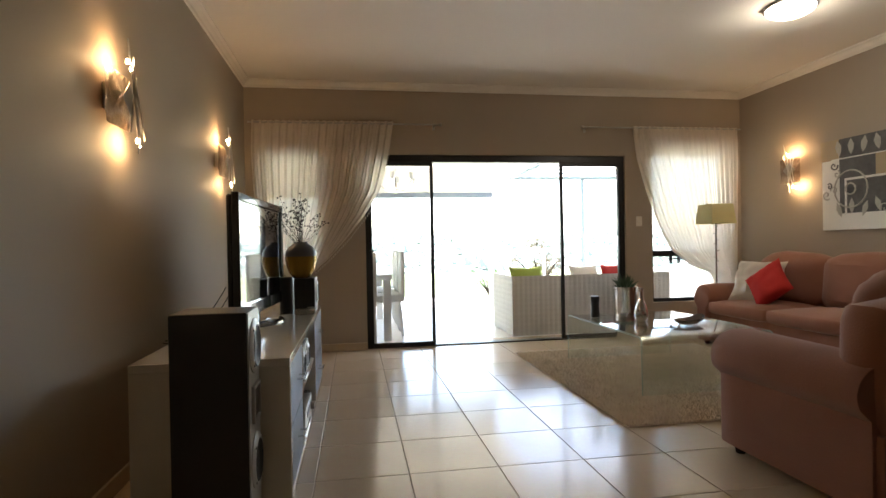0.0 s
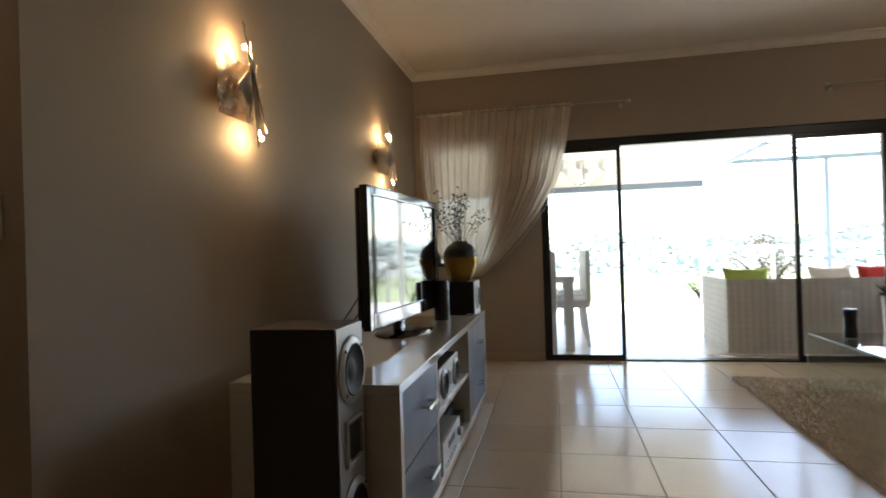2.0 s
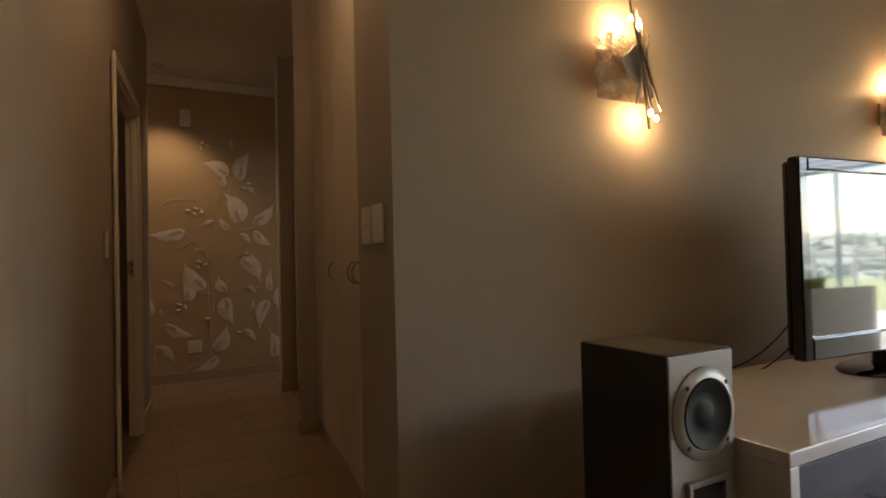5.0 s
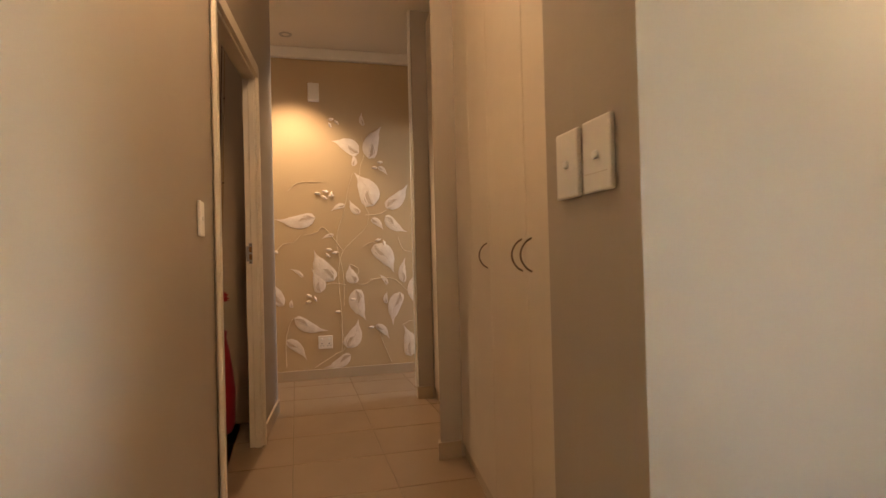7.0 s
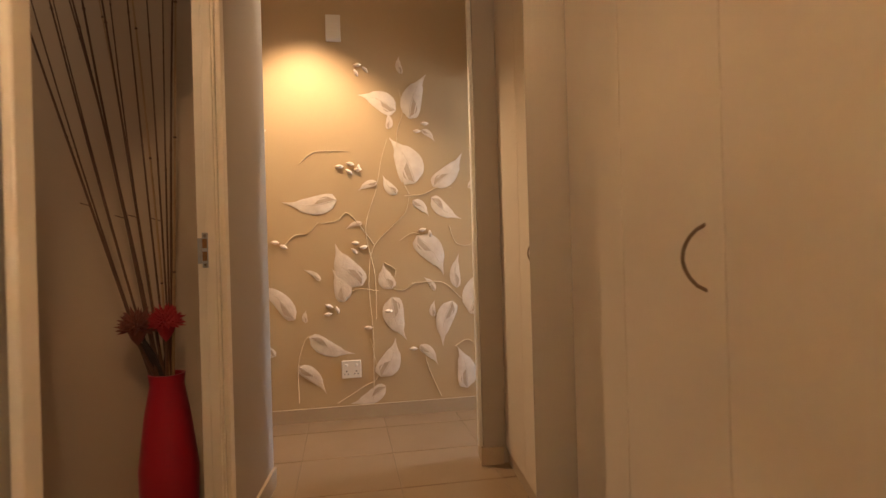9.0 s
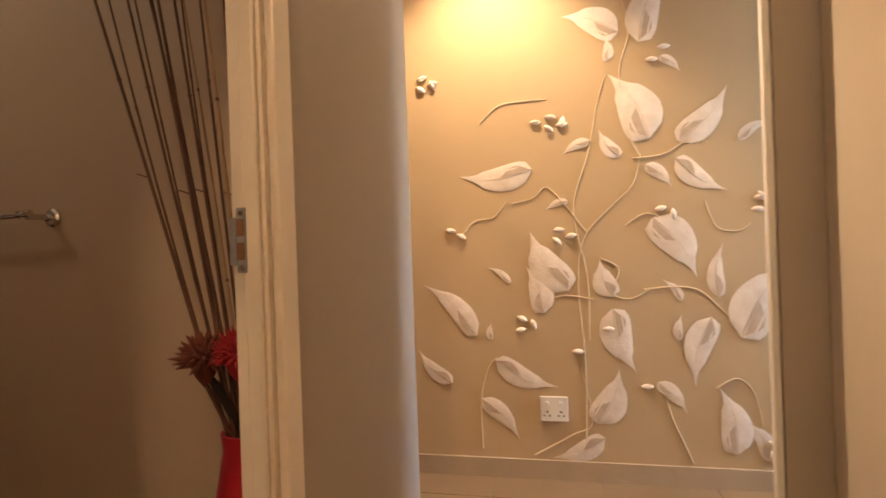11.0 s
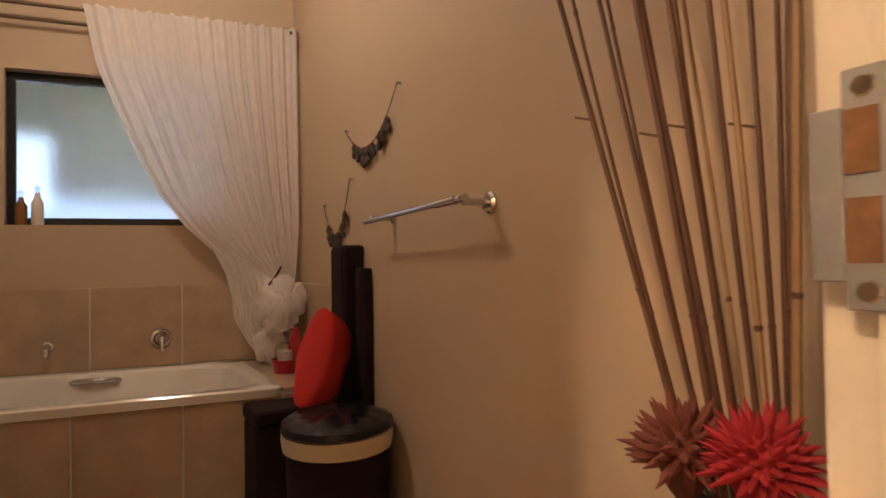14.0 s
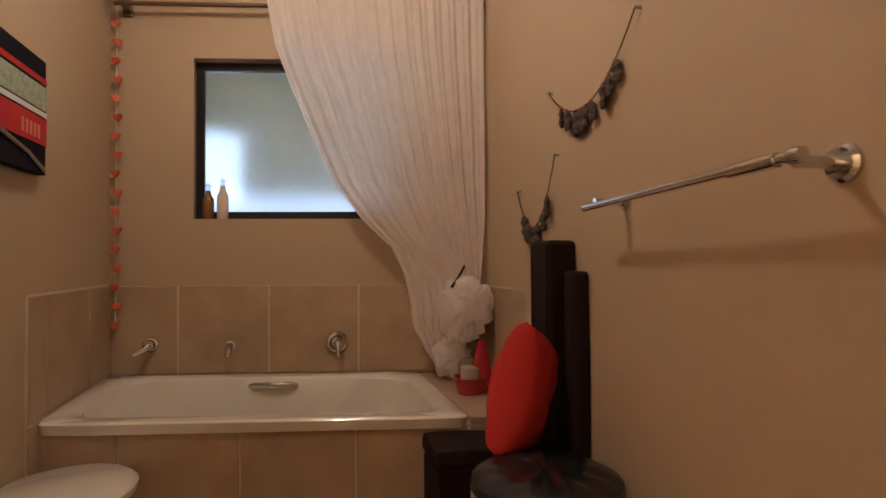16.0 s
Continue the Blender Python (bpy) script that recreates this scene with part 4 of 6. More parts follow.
plate_switch("light_switch", "white light switch on the wall by the sliding door", pose(4.28, 6.0, 1.31, 0, 0, -90), 0.07, 0.11)

# ---- patio outside ----
PAVE = material("pale_patio_tile", (0.74, 0.70, 0.64), 0.3, second=(0.68, 0.64, 0.58), scale=3)
GRASS = material("lawn_grass", (0.20, 0.27, 0.09), 0.9, second=(0.30, 0.33, 0.17), scale=2, bump=0.6)
structure("patio_floor", box(-3.5, 7.5, 6.22, 11.6, -0.2, -0.002), PAVE)
structure("patio_ceiling", box(-3.5, 3.85, 6.22, 11.2, 2.62, 2.75), CEIL)
# unseen slab added to keep direct sun off the rug and east window
structure("sun_block_east", box(3.85, 7.5, 6.22, 8.6, 2.62, 2.75), CEIL)
structure("patio_wall_west", box(-3.6, -3.5, 6.22, 11.6, -0.2, 2.75), WHITE)
structure("patio_header", box(-3.5, 3.85, 11.0, 11.2, 2.13, 2.62), CEIL)
structure("patio_beam", box(-3.5, 3.85, 10.98, 11.22, 2.04, 2.13), material("blue_grey_beam", (0.16, 0.19, 0.24), 0.5))
bm = bmesh.new()
strip = [(11.6, -0.05), (24, -0.1), (30, -2.0), (60, -19.5), (900, -20.5)]
rows_ = [[bm.verts.new((x, y, z)) for x in (-600, 0, 600)] for y, z in strip]
for a, b in zip(rows_, rows_[1:]):
    for i in range(2):
        bm.faces.new((a[i], a[i + 1], b[i + 1], b[i]))
structure("ground", bm, GRASS)
structure("ground_side", box(7.5, 400, -200, 11.6, -0.4, -0.05), GRASS)
structure("patio_wall_east", box(6.2, 6.35, 6.22, 9.3, -0.2, 0.62), WHITE)
colm = structure("patio_post", box(3.77, 3.85, 11.0, 11.1, -0.002, 2.04, 0.004), WHITE)


def dining_chair(m, first=[None]):
    if first[0]:
        return copy_thing(first[0], m)
    c = thing("dining_chair", "white slip-covered dining chair with a tall back on the patio", "chair", group="patio dining chairs")
    part("seat", soft(-0.22, 0.22, -0.22, 0.22, 0.40, 0.50, 0.03), WICKER, c, smooth=True)
    part("backrest", soft(-0.22, 0.22, 0.17, 0.23, 0.45, 1.02, 0.025), WICKER, c, smooth=True)
    for x in (-0.19, 0.19):
        for y in (-0.19, 0.19):
            part("leg", moved(box(-0.018, 0.018, -0.018, 0.018, 0, 0.41, 0.003), pose(x, y, 0, 5 if y > 0 else 0, 0, 0)), WHITE, c)
    c.matrix_basis = m
    first[0] = c
    return c


for x, y, a in ((1.45, 7.0, -90), (1.45, 7.6, -90), (1.45, 8.2, -90), (0.55, 7.0, 90), (0.55, 7.6, 90), (1.10, 6.50, 180)):
    dining_chair(pose(x, y, 0, 0, 0, a))
t = thing("dining_table", "long white painted dining table on the patio", "table", (1.0, 7.5, 0))
part("tabletop", box(-0.5, 0.5, -1.05, 1.05, 0.70, 0.76, 0.006), WHITE, t)
for x in (-0.44, 0.44):
    for y in (-0.99, 0.99):
        part("leg", box(x - 0.045, x + 0.045, y - 0.045, y + 0.045, 0, 0.70, 0.004), WHITE, t)
b = thing("fruit_bowl", "shallow bowl of red fruit on a white table", "bowl", (1.1, 7.2, 0.76))
part("bowl", lathe([(0, 0), (0.06, 0), (0.14, 0.05), (0.135, 0.05), (0.06, 0.01), (0, 0.01)], 20), WHITE, b, smooth=True)
for i in range(6):
    part("apple", moved(lathe([(0, -0.035), (0.035, 0), (0.02, 0.032), (0, 0.028)], 10), pose(0.06 * math.cos(i), 0.06 * math.sin(i), 0.05 + 0.01 * (i % 2))), REDP, b, smooth=True)


def wicker_sofa():
    s = thing("wicker_sofa", "white woven resin sofa with pale cushions on the patio", "sofa", (2.90, 6.42, 0))
    W, D = 2.0, 0.9
    def weave(x0, x1, y, z0, z1, axis):
        bm = bmesh.new()
        n, mz = int(abs(x1 - x0) / 0.03), int((z1 - z0) / 0.03)
        g = [[None] * (mz + 1) for _ in range(n + 1)]
        for i in range(n + 1):
            for j in range(mz + 1):
                u, z = x0 + (x1 - x0) * i / n, z0 + (z1 - z0) * j / mz
                o = 0.0025 * (1 if i % 2 else -1) + 0.0008 * (1 if j % 2 else -1)
                g[i][j] = bm.verts.new((u, y + o, z) if axis == "x" else (y + o, u, z))
        for i in range(n):
            for j in range(mz):
                bm.faces.new((g[i][j], g[i + 1][j], g[i + 1][j + 1], g[i][j + 1]))
        return bm
    part("woven_back", weave(0, W, 0, 0.0, 0.70, "x"), WICKER, s)
    part("woven_side", weave(0, D, 0, 0.0, 0.70, "y"), WICKER, s)
    part("woven_side", weave(0, D, W, 0.0, 0.70, "y"), WICKER, s)
    part("shell", box(0.01, W - 0.01, 0.012, 0.10, 0.0, 0.69, 0.01, into=box(0.012, 0.10, 0.10, D, 0, 0.69, 0.01, into=box(W - 0.1, W - 0.012, 0.10, D, 0, 0.69, 0.01))), WICKER, s)
    part("seat", soft(0.1, W - 0.1, 0.1, D, 0.15, 0.42, 0.04), CREAM, s, smooth=True)
    for k, (x, mt) in enumerate(((0.25, material("lime_cotton", (0.35, 0.42, 0.08), 0.8)), (1.0, CREAM), (1.4, RED), (1.7, CREAM))):
        q = thing("scatter_cushion", ["lime", "cream", "red", "pale cream"][k] + " scatter cushion standing up on a white wicker sofa", "cushion", (2.90 + x, 6.42 + 0.22, 0.60))
        part("cover", moved(pillow(0.42, 0.42, 0.14, seed=k), Euler((radians(75), 0, 0.2 * k)).to_matrix().to_4x4()), mt, q, smooth=True)


wicker_sofa()


def chandelier():
    c = thing("patio_chandelier", "chrome chandelier with six candle arms under the patio ceiling", "chandelier", (1.75, 8.9, 2.62))
    part("stem", tube([(0, 0, 0), (0, 0, -0.66)], 0.014, 8), CHROME, c, smooth=True)
    part("hub", moved(lathe([(0, -0.05), (0.05, -0.03), (0.06, 0), (0.03, 0.04), (0, 0.05)], 16), pose(0, 0, -0.66)), CHROME, c, smooth=True)
    for i in range(6):
        a = i * math.tau / 6 + 0.3
        e = Vector((0.32 * math.cos(a), 0.32 * math.sin(a), -0.50))
        part("arm", tube(bow((0, 0, -0.66), e, (0, 0, -0.08), 8), 0.008, 6), CHROME, c, smooth=True)
        part("shade", moved(lathe([(0.02, 0), (0.045, 0.03), (0.05, 0.10), (0.046, 0.10), (0.04, 0.03), (0, 0.01)], 12), pose(*e)), OPAL_OFF, c, smooth=True)


OPAL_OFF = material("frosted_glass_shade", (0.8, 0.8, 0.78), 0.4)
chandelier()

pg = thing("pergola", "slim grey louvred pergola beside the patio", "pergola")
LOUV = material("grey_louvre", (0.30, 0.36, 0.42), 0.5)
for i in range(4):
    part("slat", moved(box(-1.2, 1.2, -0.09, 0.09, -0.012, 0.012, 0.003), pose(5.4, 9.3 + i * 0.5, 2.45, 25, 0, 0)), LOUV, pg)
for x in (4.22, 6.58):
    part("rail", box(x - 0.02, x + 0.02, 9.1, 10.98, 2.38, 2.44, 0.003), LOUV, pg)
for x in (5.73,):
    part("post", box(x - 0.03, x + 0.03, 10.9, 10.96, -0.05, 2.38, 0.003), LOUV, pg)
part("crossbar", box(4.2, 6.6, 10.9, 10.96, 2.38, 2.44, 0.003), LOUV, pg)
rl = thing("balustrade", "white painted railing at the edge of the patio", "railing", (0, 0, 0))
part("top_rail", box(4.2, 7.4, 11.45, 11.5, 0.92, 0.98, 0.004), WHITE, rl)
for i in range(5):
    part("post", box(4.3 + i * 0.75, 4.35 + i * 0.75, 11.45, 11.5, -0.002, 0.92), WHITE, rl)


def shrub(name, label, at, size, leaves, mat, seed):
    s = thing(name, label, "shrub", at)
    r = random.Random(seed)
    tr = bmesh.new()
    for i in range(7):
        a = r.random() * math.tau
        join(tr, tube(bow((0, 0, 0), (size * 0.5 * math.cos(a), size * 0.5 * math.sin(a), size * r.uniform(0.5, 0.9)), (0, 0, size * 0.1), 4), [0.03 * size, 0.025 * size, 0.02 * size, 0.012 * size, 0.006 * size], 5))
    part("trunk", tr, DTWIG, s)
    verts, faces = [], []
    cl = [(Vector((r.gauss(0, 0.32), r.gauss(0, 0.32), r.uniform(0.35, 1.0))) * size, r.uniform(0.12, 0.26) * size) for _ in range(16)]
    for i in range(leaves):
        c, rad = cl[r.randrange(16)]
        d = Vector((r.gauss(0, 1), r.gauss(0, 1), r.gauss(0, 0.8))).normalized() * rad * r.random() ** 0.4
        p, u = c + d, Vector((r.gauss(0, 1), r.gauss(0, 1), r.gauss(0, 1))).normalized()
        w = u.orthogonal().normalized()
        k, q = len(verts), 0.026 * size * r.uniform(0.6, 1.2)
        verts += [tuple(p - u * q), tuple(p + w * q * 0.5), tuple(p + u * q), tuple(p - w * q * 0.5)]
        faces.append((k, k + 1, k + 2, k + 3))
    me = bpy.data.meshes.new("crown")
    me.from_pydata(verts, [], faces)
    me.materials.append(mat)
    cr = new("crown", me)
    cr.parent = s
    return s


LEAF = material("green_foliage", (0.05, 0.12, 0.025), 0.7, second=(0.09, 0.16, 0.04), scale=3)
PINKL = material("pinkish_foliage", (0.22, 0.08, 0.06), 0.7, second=(0.06, 0.12, 0.03), scale=5)
shrub("flowering_shrub", "loose shrub with pinkish flowers beyond the patio railing", (5.3, 12.4, -0.05), 1.15, 2200, PINKL, 1)
shrub("climbing_shrub", "green shrub growing up beside the patio post", (4.0, 12.0, -0.05), 0.6, 1500, LEAF, 2)
shrub("garden_shrub", "rounded green shrub on the lawn", (0.4, 17.5, -0.05), 0.7, 900, LEAF, 3)
shrub("garden_shrub", "low spreading green shrub on the lawn", (-1.4, 16.6, -0.05), 0.6, 900, LEAF, 4)

# far hills, woods and houses beyond the garden
hv, hf = [], []
NX, NY = 70, 14
for i in range(NX + 1):
    for j in range(NY + 1):
        x, y = -260 + 520 * i / NX, 60 + 260 * j / NY
        z = -20 + 30 * (j / NY) ** 1.3 + 5 * noise.noise(Vector((x * 0.012, y * 0.012, 2))) + 3 * noise.noise(Vector((x * 0.05, y * 0.05, 5)))
        hv.append((x, y, z))
for i in range(NX):
    for j in range(NY):
        a = i * (NY + 1) + j
        hf.append((a, a + NY + 1, a + NY + 2, a + 1))
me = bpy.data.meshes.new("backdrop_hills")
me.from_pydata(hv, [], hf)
# distance haze is put into the hill colour by paling the green
me.materials.append(material("haze_paled_hillside", (0.38, 0.42, 0.35), 0.9, second=(0.46, 0.48, 0.42), scale=0.05, bump=0.3, bump_scale=0.4, speck=0.3))
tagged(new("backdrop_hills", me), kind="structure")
rh = random.Random(21)
cv, cf = [], []
for i in range(6000):
    x, j = rh.uniform(-200, 200), rh.uniform(0.02, 0.9)
    y = 60 + 260 * j
    z = -20 + 30 * j ** 1.3 + 5 * noise.noise(Vector((x * 0.012, y * 0.012, 2))) + 3 * noise.noise(Vector((x * 0.05, y * 0.05, 5)))
    s = rh.uniform(0.7, 1.8)
    k = len(cv)
    tops = []
    for a in range(6):
        cv.append((x + s * rh.uniform(0.7, 1.1) * math.cos(a * 1.047), y + s * rh.uniform(0.7, 1.1) * math.sin(a * 1.047), z + s * rh.uniform(0.0, 0.5)))
    cv.append((x + rh.uniform(-0.6, 0.6), y, z + s * rh.uniform(0.9, 1.4)))
    for a in range(6):
        cf.append((k + a, k + (a + 1) % 6, k + 6))
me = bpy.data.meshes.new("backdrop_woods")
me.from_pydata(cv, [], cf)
# treetop green lightened too, so the colour carries the haze
me.materials.append(material("haze_paled_treetops", (0.34, 0.39, 0.30), 0.9, second=(0.42, 0.46, 0.38), scale=0.2))
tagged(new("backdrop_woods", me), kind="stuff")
HW, ROOF = material("pale_house_plaster", (0.6, 0.55, 0.48), 0.8), material("grey_roof_tile", (0.22, 0.20, 0.20), 0.8)
rh = random.Random(31)
for i in range(9):
    x, y = -46 + i * 12 + rh.uniform(-3, 3), 70 + rh.uniform(-8, 30)
    hz = -18 + 30 * ((y - 60) / 260) ** 1.3
    h = thing("distant_house", "pale plastered house with a grey pitched roof on the far slope", "house", (x, y, hz - 1), rh.uniform(-20, 20), "distant houses")
    w, d, e = rh.uniform(7, 10), rh.uniform(6, 8), rh.uniform(5, 8)
    part("wall", box(-w / 2, w / 2, -d / 2, d / 2, 0, e), HW, h)
    part("roof", moved(extrude_x([(-d / 2 - 0.5, 0), (d / 2 + 0.5, 0), (0, 2.2)], -w / 2 - 0.4, w / 2 + 0.4), pose(0, 0, e)), ROOF, h)
    for k in range(3):
        for zz in (1.4, e - 2.0):
            part("window", box(-w / 2 + 1 + k * w / 3.4, -w / 2 + 2.2 + k * w / 3.4, -d / 2 - 0.05, -d / 2, zz, zz + 1.2), BLACK, h)

# ---- passage: door frame, cupboards, switches ----
def door_frame():
    d = tagged(new("door_2"), "cream enamelled bathroom door frame, its leaf out of sight", "door", kind="structure")
    yf = on_pl(-2.5)
    far = box(-2.53, -2.485, yf - 0.062, yf + 0.004, 0, DH, 0.003)
    box(-2.56, -2.50, yf + 0.004, yf + 0.022, 0, DH + 0.03, 0.004, into=far)
    box(-2.485, -2.472, yf - 0.034, yf - 0.002, 0, DH - 0.045, 0.004, into=far)
    part("jamb", far, JAMB, d)
    yn = on_pl(-1.56)
    near = box(-1.565, -1.52, yn - 0.062, yn + 0.004, 0, DH, 0.003)
    box(-1.55, -1.495, yn + 0.004, yn + 0.022, 0, DH + 0.03, 0.004, into=near)
    part("jamb", near, JAMB, d)
    head = bmesh.new()
    head = prism([(-2.50, on_pl(-2.50) + 0.022), (-1.55, on_pl(-1.55) + 0.022), (-1.55, on_pl(-1.55) + 0.004), (-2.50, on_pl(-2.50) + 0.004)], DH - 0.03, DH + 0.03)
    join(head, prism([(-2.485, on_pl(-2.485) + 0.004), (-1.565, on_pl(-1.565) + 0.004), (-1.565, on_pl(-1.565) - 0.062), (-2.485, on_pl(-2.485) - 0.062)], DH - 0.045, DH))
    part("head", head, JAMB, d)
    zinc = material("dull_zinc_plate", (0.34, 0.33, 0.33), 0.5, metal=0.5, second=(0.24, 0.23, 0.23), scale=60, bump=0.2)
    rust = material("rusty_brown_recess", (0.30, 0.14, 0.05), 0.8, second=(0.05, 0.02, 0.01), scale=70, bump=0.5)
    s = part("strike_plate", box(-2.4715, -2.469, yf - 0.0440, yf - 0.0260, 1.0, 1.112, 0.001), zinc, d, "worn zinc strike plate with two rusty holes and screws")
    part("lip", box(-2.4715, -2.469, yf - 0.0580, yf - 0.0442, 1.013, 1.095, 0.001), zinc, s)
    for z in (1.022, 1.063):
        part("latch_hole", box(-2.4692, -2.4682, yf - 0.0430, yf - 0.0290, z, z + 0.030), rust, s)
    for z in (1.009, 1.103):
        part("screw", moved(lathe([(0.0055, 0), (0.0045, 0.001), (0, 0.0012)], 10), pose(-2.469, yf - 0.0350, z, 0, 90, 0)), CHROME, s)


door_frame()
skirt = prism([(-3.18, on_pl(-3.18) + 0.012), (-2.56, on_pl(-2.56) + 0.012), (-2.56, on_pl(-2.56)), (-3.18, on_pl(-3.18))], 0, 0.085)
structure("baseboard_passage_far", skirt, SKIRT)
structure("baseboard_passage_near", prism([(-1.495, on_pl(-1.495) + 0.012), (0.0, 0.962), (0.0, 0.95), (-1.495, on_pl(-1.495))], 0, 0.085), SKIRT)


def cupboard(name, label, a, b, edges, handles, thick=0.02):
    """A built-in cupboard whose doors stand along the line from a to b; edges and handles are given by x."""
    c = tagged(new(name), label, "cupboard")
    at = lambda x: a[1] + (x - a[0]) * (b[1] - a[1]) / (b[0] - a[0])
    part("carcass", prism([(a[0], a[1] + thick + 0.004), (b[0], b[1] + thick + 0.004), (b[0], b[1] + 0.2), (a[0], a[1] + 0.2)], 0.0, 2.74), CUPBOARD, c)
    part("plinth", prism([(a[0], a[1] + 0.012), (b[0], b[1] + 0.012), (b[0], b[1] + 0.02), (a[0], a[1] + 0.02)], 0.0, 0.07), SKIRT, c)
    doors = []
    for x0, x1 in zip(edges, edges[1:]):
        x0, x1 = x0 - 0.002, x1 + 0.002
        doors.append(part("door", prism([(x0, at(x0)), (x1, at(x1)), (x1, at(x1) + thick), (x0, at(x0) + thick)], 0.075, 2.70), CUPBOARD, c))
    for x in handles:
        door = next(d for d, x0, x1 in zip(doors, edges, edges[1:]) if x1 < x < x0)
        y = at(x)
        pts = [(x, y + 0.002 - 0.032 * math.sin(math.pi * k / 12) ** 0.6, 0.965 + 0.098 * k / 12) for k in range(13)]
        sway = 0.011
        pts = [(p[0] - sway * (1 - ((p[2] - 1.014) / 0.049) ** 2), p[1], p[2]) for p in pts]
        part("handle", tube(pts, 0.003, 8), BRONZE, door, "curved bronze pull handle", smooth=True)
    return c


cupboard("built_in_cupboard", "cream built-in cupboard with flat doors and curved bronze handles", (-0.335, 1.995), (-1.988, 2.187), (-0.335, -0.80, -1.27, -1.63, -1.988), (-0.752, -0.846, -1.32))
cupboard("built_in_cupboard", "narrow cream built-in cupboard with a pair of bronze handles", (-2.034, 2.251), (-3.18, 2.335), (-2.034, -2.488, -2.80, -3.18), (-2.435, -2.54))

plate_switch("light_switch", "white light switch beside the bathroom door", pose(-1.325, on_pl(-1.325), 1.165, 0, 0, 90), 0.085, 0.12)
plate_switch("light_switch", "white light switch with one rocker beside a second plate", pose(-0.213, 1.8885, 1.180, 0, 0, -90), 0.084, 0.124)
plate_switch("light_switch", "white light switch with a seam below its rocker, by the corner", pose(-0.109, 1.8885, 1.181, 0, 0, -90), 0.090, 0.124)
k = thing("double_socket", "white double power socket low on the mural wall", "socket", (-4.096, 1.618, 0.311))
part("plate", box(0, 0.012, -0.06, 0.06, -0.055, 0.055, 0.004), PLASTIC, k)
for y in (-0.03, 0.03):
    part("rocker", box(0.012, 0.016, y - 0.008, y + 0.008, 0.018, 0.034, 0.002), WHITE, k)
    part("pin_hole", box(0.012, 0.0126, y - 0.004, y + 0.004, -0.015, -0.008, into=box(0.012, 0.0126, y - 0.014, y - 0.008, -0.032, -0.025, into=box(0.012, 0.0126, y + 0.008, y + 0.014, -0.032, -0.025))), BLACK, k)
k = thing("door_chime", "cream door chime box high on the mural wall", "door chime", (-4.098, 1.563, 2.42))
part("box", box(0, 0.05, -0.045, 0.045, -0.075, 0.075, 0.004), PLASTIC, k)
part("slot", box(0.05, 0.0505, -0.035, 0.035, 0.018, 0.021, into=box(0.05, 0.0505, -0.035, 0.035, -0.025, -0.022)), CORNICE, k)
k = thing("recessed_downlight", "small round recessed ceiling light near the mural", "downlight", (-3.80, 1.35, H))
part("ring", lathe([(0.03, 0.0), (0.03, -0.004), (0.045, -0.006), (0.05, 0.0)], 24), STEEL, k, smooth=True)

# ---- mural in relief ----
MX = -4.099
mural = tagged(new("leaf_mural"), "relief mural of white leaves, vines and seed pods on beige wall", "mural")


def on_mural(y, z):
    """The wall's y and z for a place in the painting."""
    return 1.227 + 1.004 * (y - 1.15), 0.979 * z + 0.004


def leaf(y0, z0, y1, z1, w, curl=0.12):
    """A swollen pointed leaf from its stalk to its tip."""
    bm = bmesh.new()
    a, b = Vector(on_mural(y0, z0)), Vector(on_mural(y1, z1))
    d = b - a
    n = Vector((-d.y, d.x)).normalized()
    L, rows = d.length, []
    for i in range(13):
        s = i / 12
        wide = w * (math.sin(math.pi * min(s * 1.02, 1) ** 0.62) ** 0.8) * (1 - 0.25 * s) if 0 < s < 1 else 0.0
        if s > 0.72:
            wide *= 0.75 - (s - 0.72) * 1.6
        c = a + d * s + n * (curl * L * math.sin(math.pi * s) + 0.35 * curl * L * s * s)
        row = []
        for j, u in enumerate((-1, -0.55, 0, 0.55, 1)):
            p = c + n * (wide * u)
            lift = (0.0004, 0.0045, 0.002, 0.0045, 0.0004)[j] * min(wide / 0.05, 1.2) + 0.0015
            row.append(bm.verts.new((MX + (lift if 0 < i < 12 else 0.001), p.x, p.y)))
        rows.append(row)
    for r0, r1 in zip(rows, rows[1:]):
        for j in range(4):
            bm.faces.new((r0[j], r0[j + 1], r1[j + 1], r1[j]))
    bmesh.ops.recalc_face_normals(bm, faces=bm.faces)
    lf = part("leaf", bm, PLASTER, mural, smooth=True)
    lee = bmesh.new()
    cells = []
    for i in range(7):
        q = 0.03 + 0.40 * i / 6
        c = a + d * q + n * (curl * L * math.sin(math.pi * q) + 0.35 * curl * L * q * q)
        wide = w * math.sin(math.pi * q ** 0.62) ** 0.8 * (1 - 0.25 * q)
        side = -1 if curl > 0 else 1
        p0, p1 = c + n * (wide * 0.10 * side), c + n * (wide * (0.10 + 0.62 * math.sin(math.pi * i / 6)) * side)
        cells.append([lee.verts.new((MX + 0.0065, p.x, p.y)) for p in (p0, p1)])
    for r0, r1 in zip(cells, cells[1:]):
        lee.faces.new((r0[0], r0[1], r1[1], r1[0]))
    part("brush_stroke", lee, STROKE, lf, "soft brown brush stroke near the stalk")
    rib = [(MX + 0.004, *(a + d * q + n * (curl * L * math.sin(math.pi * q) + 0.35 * curl * L * q * q))) for q in (0.0, 0.15, 0.3, 0.5, 0.68)]
    part("vein", tube(rib, [0.0028, 0.0022, 0.0018, 0.0014, 0.0006], 4), VEIN, lf)


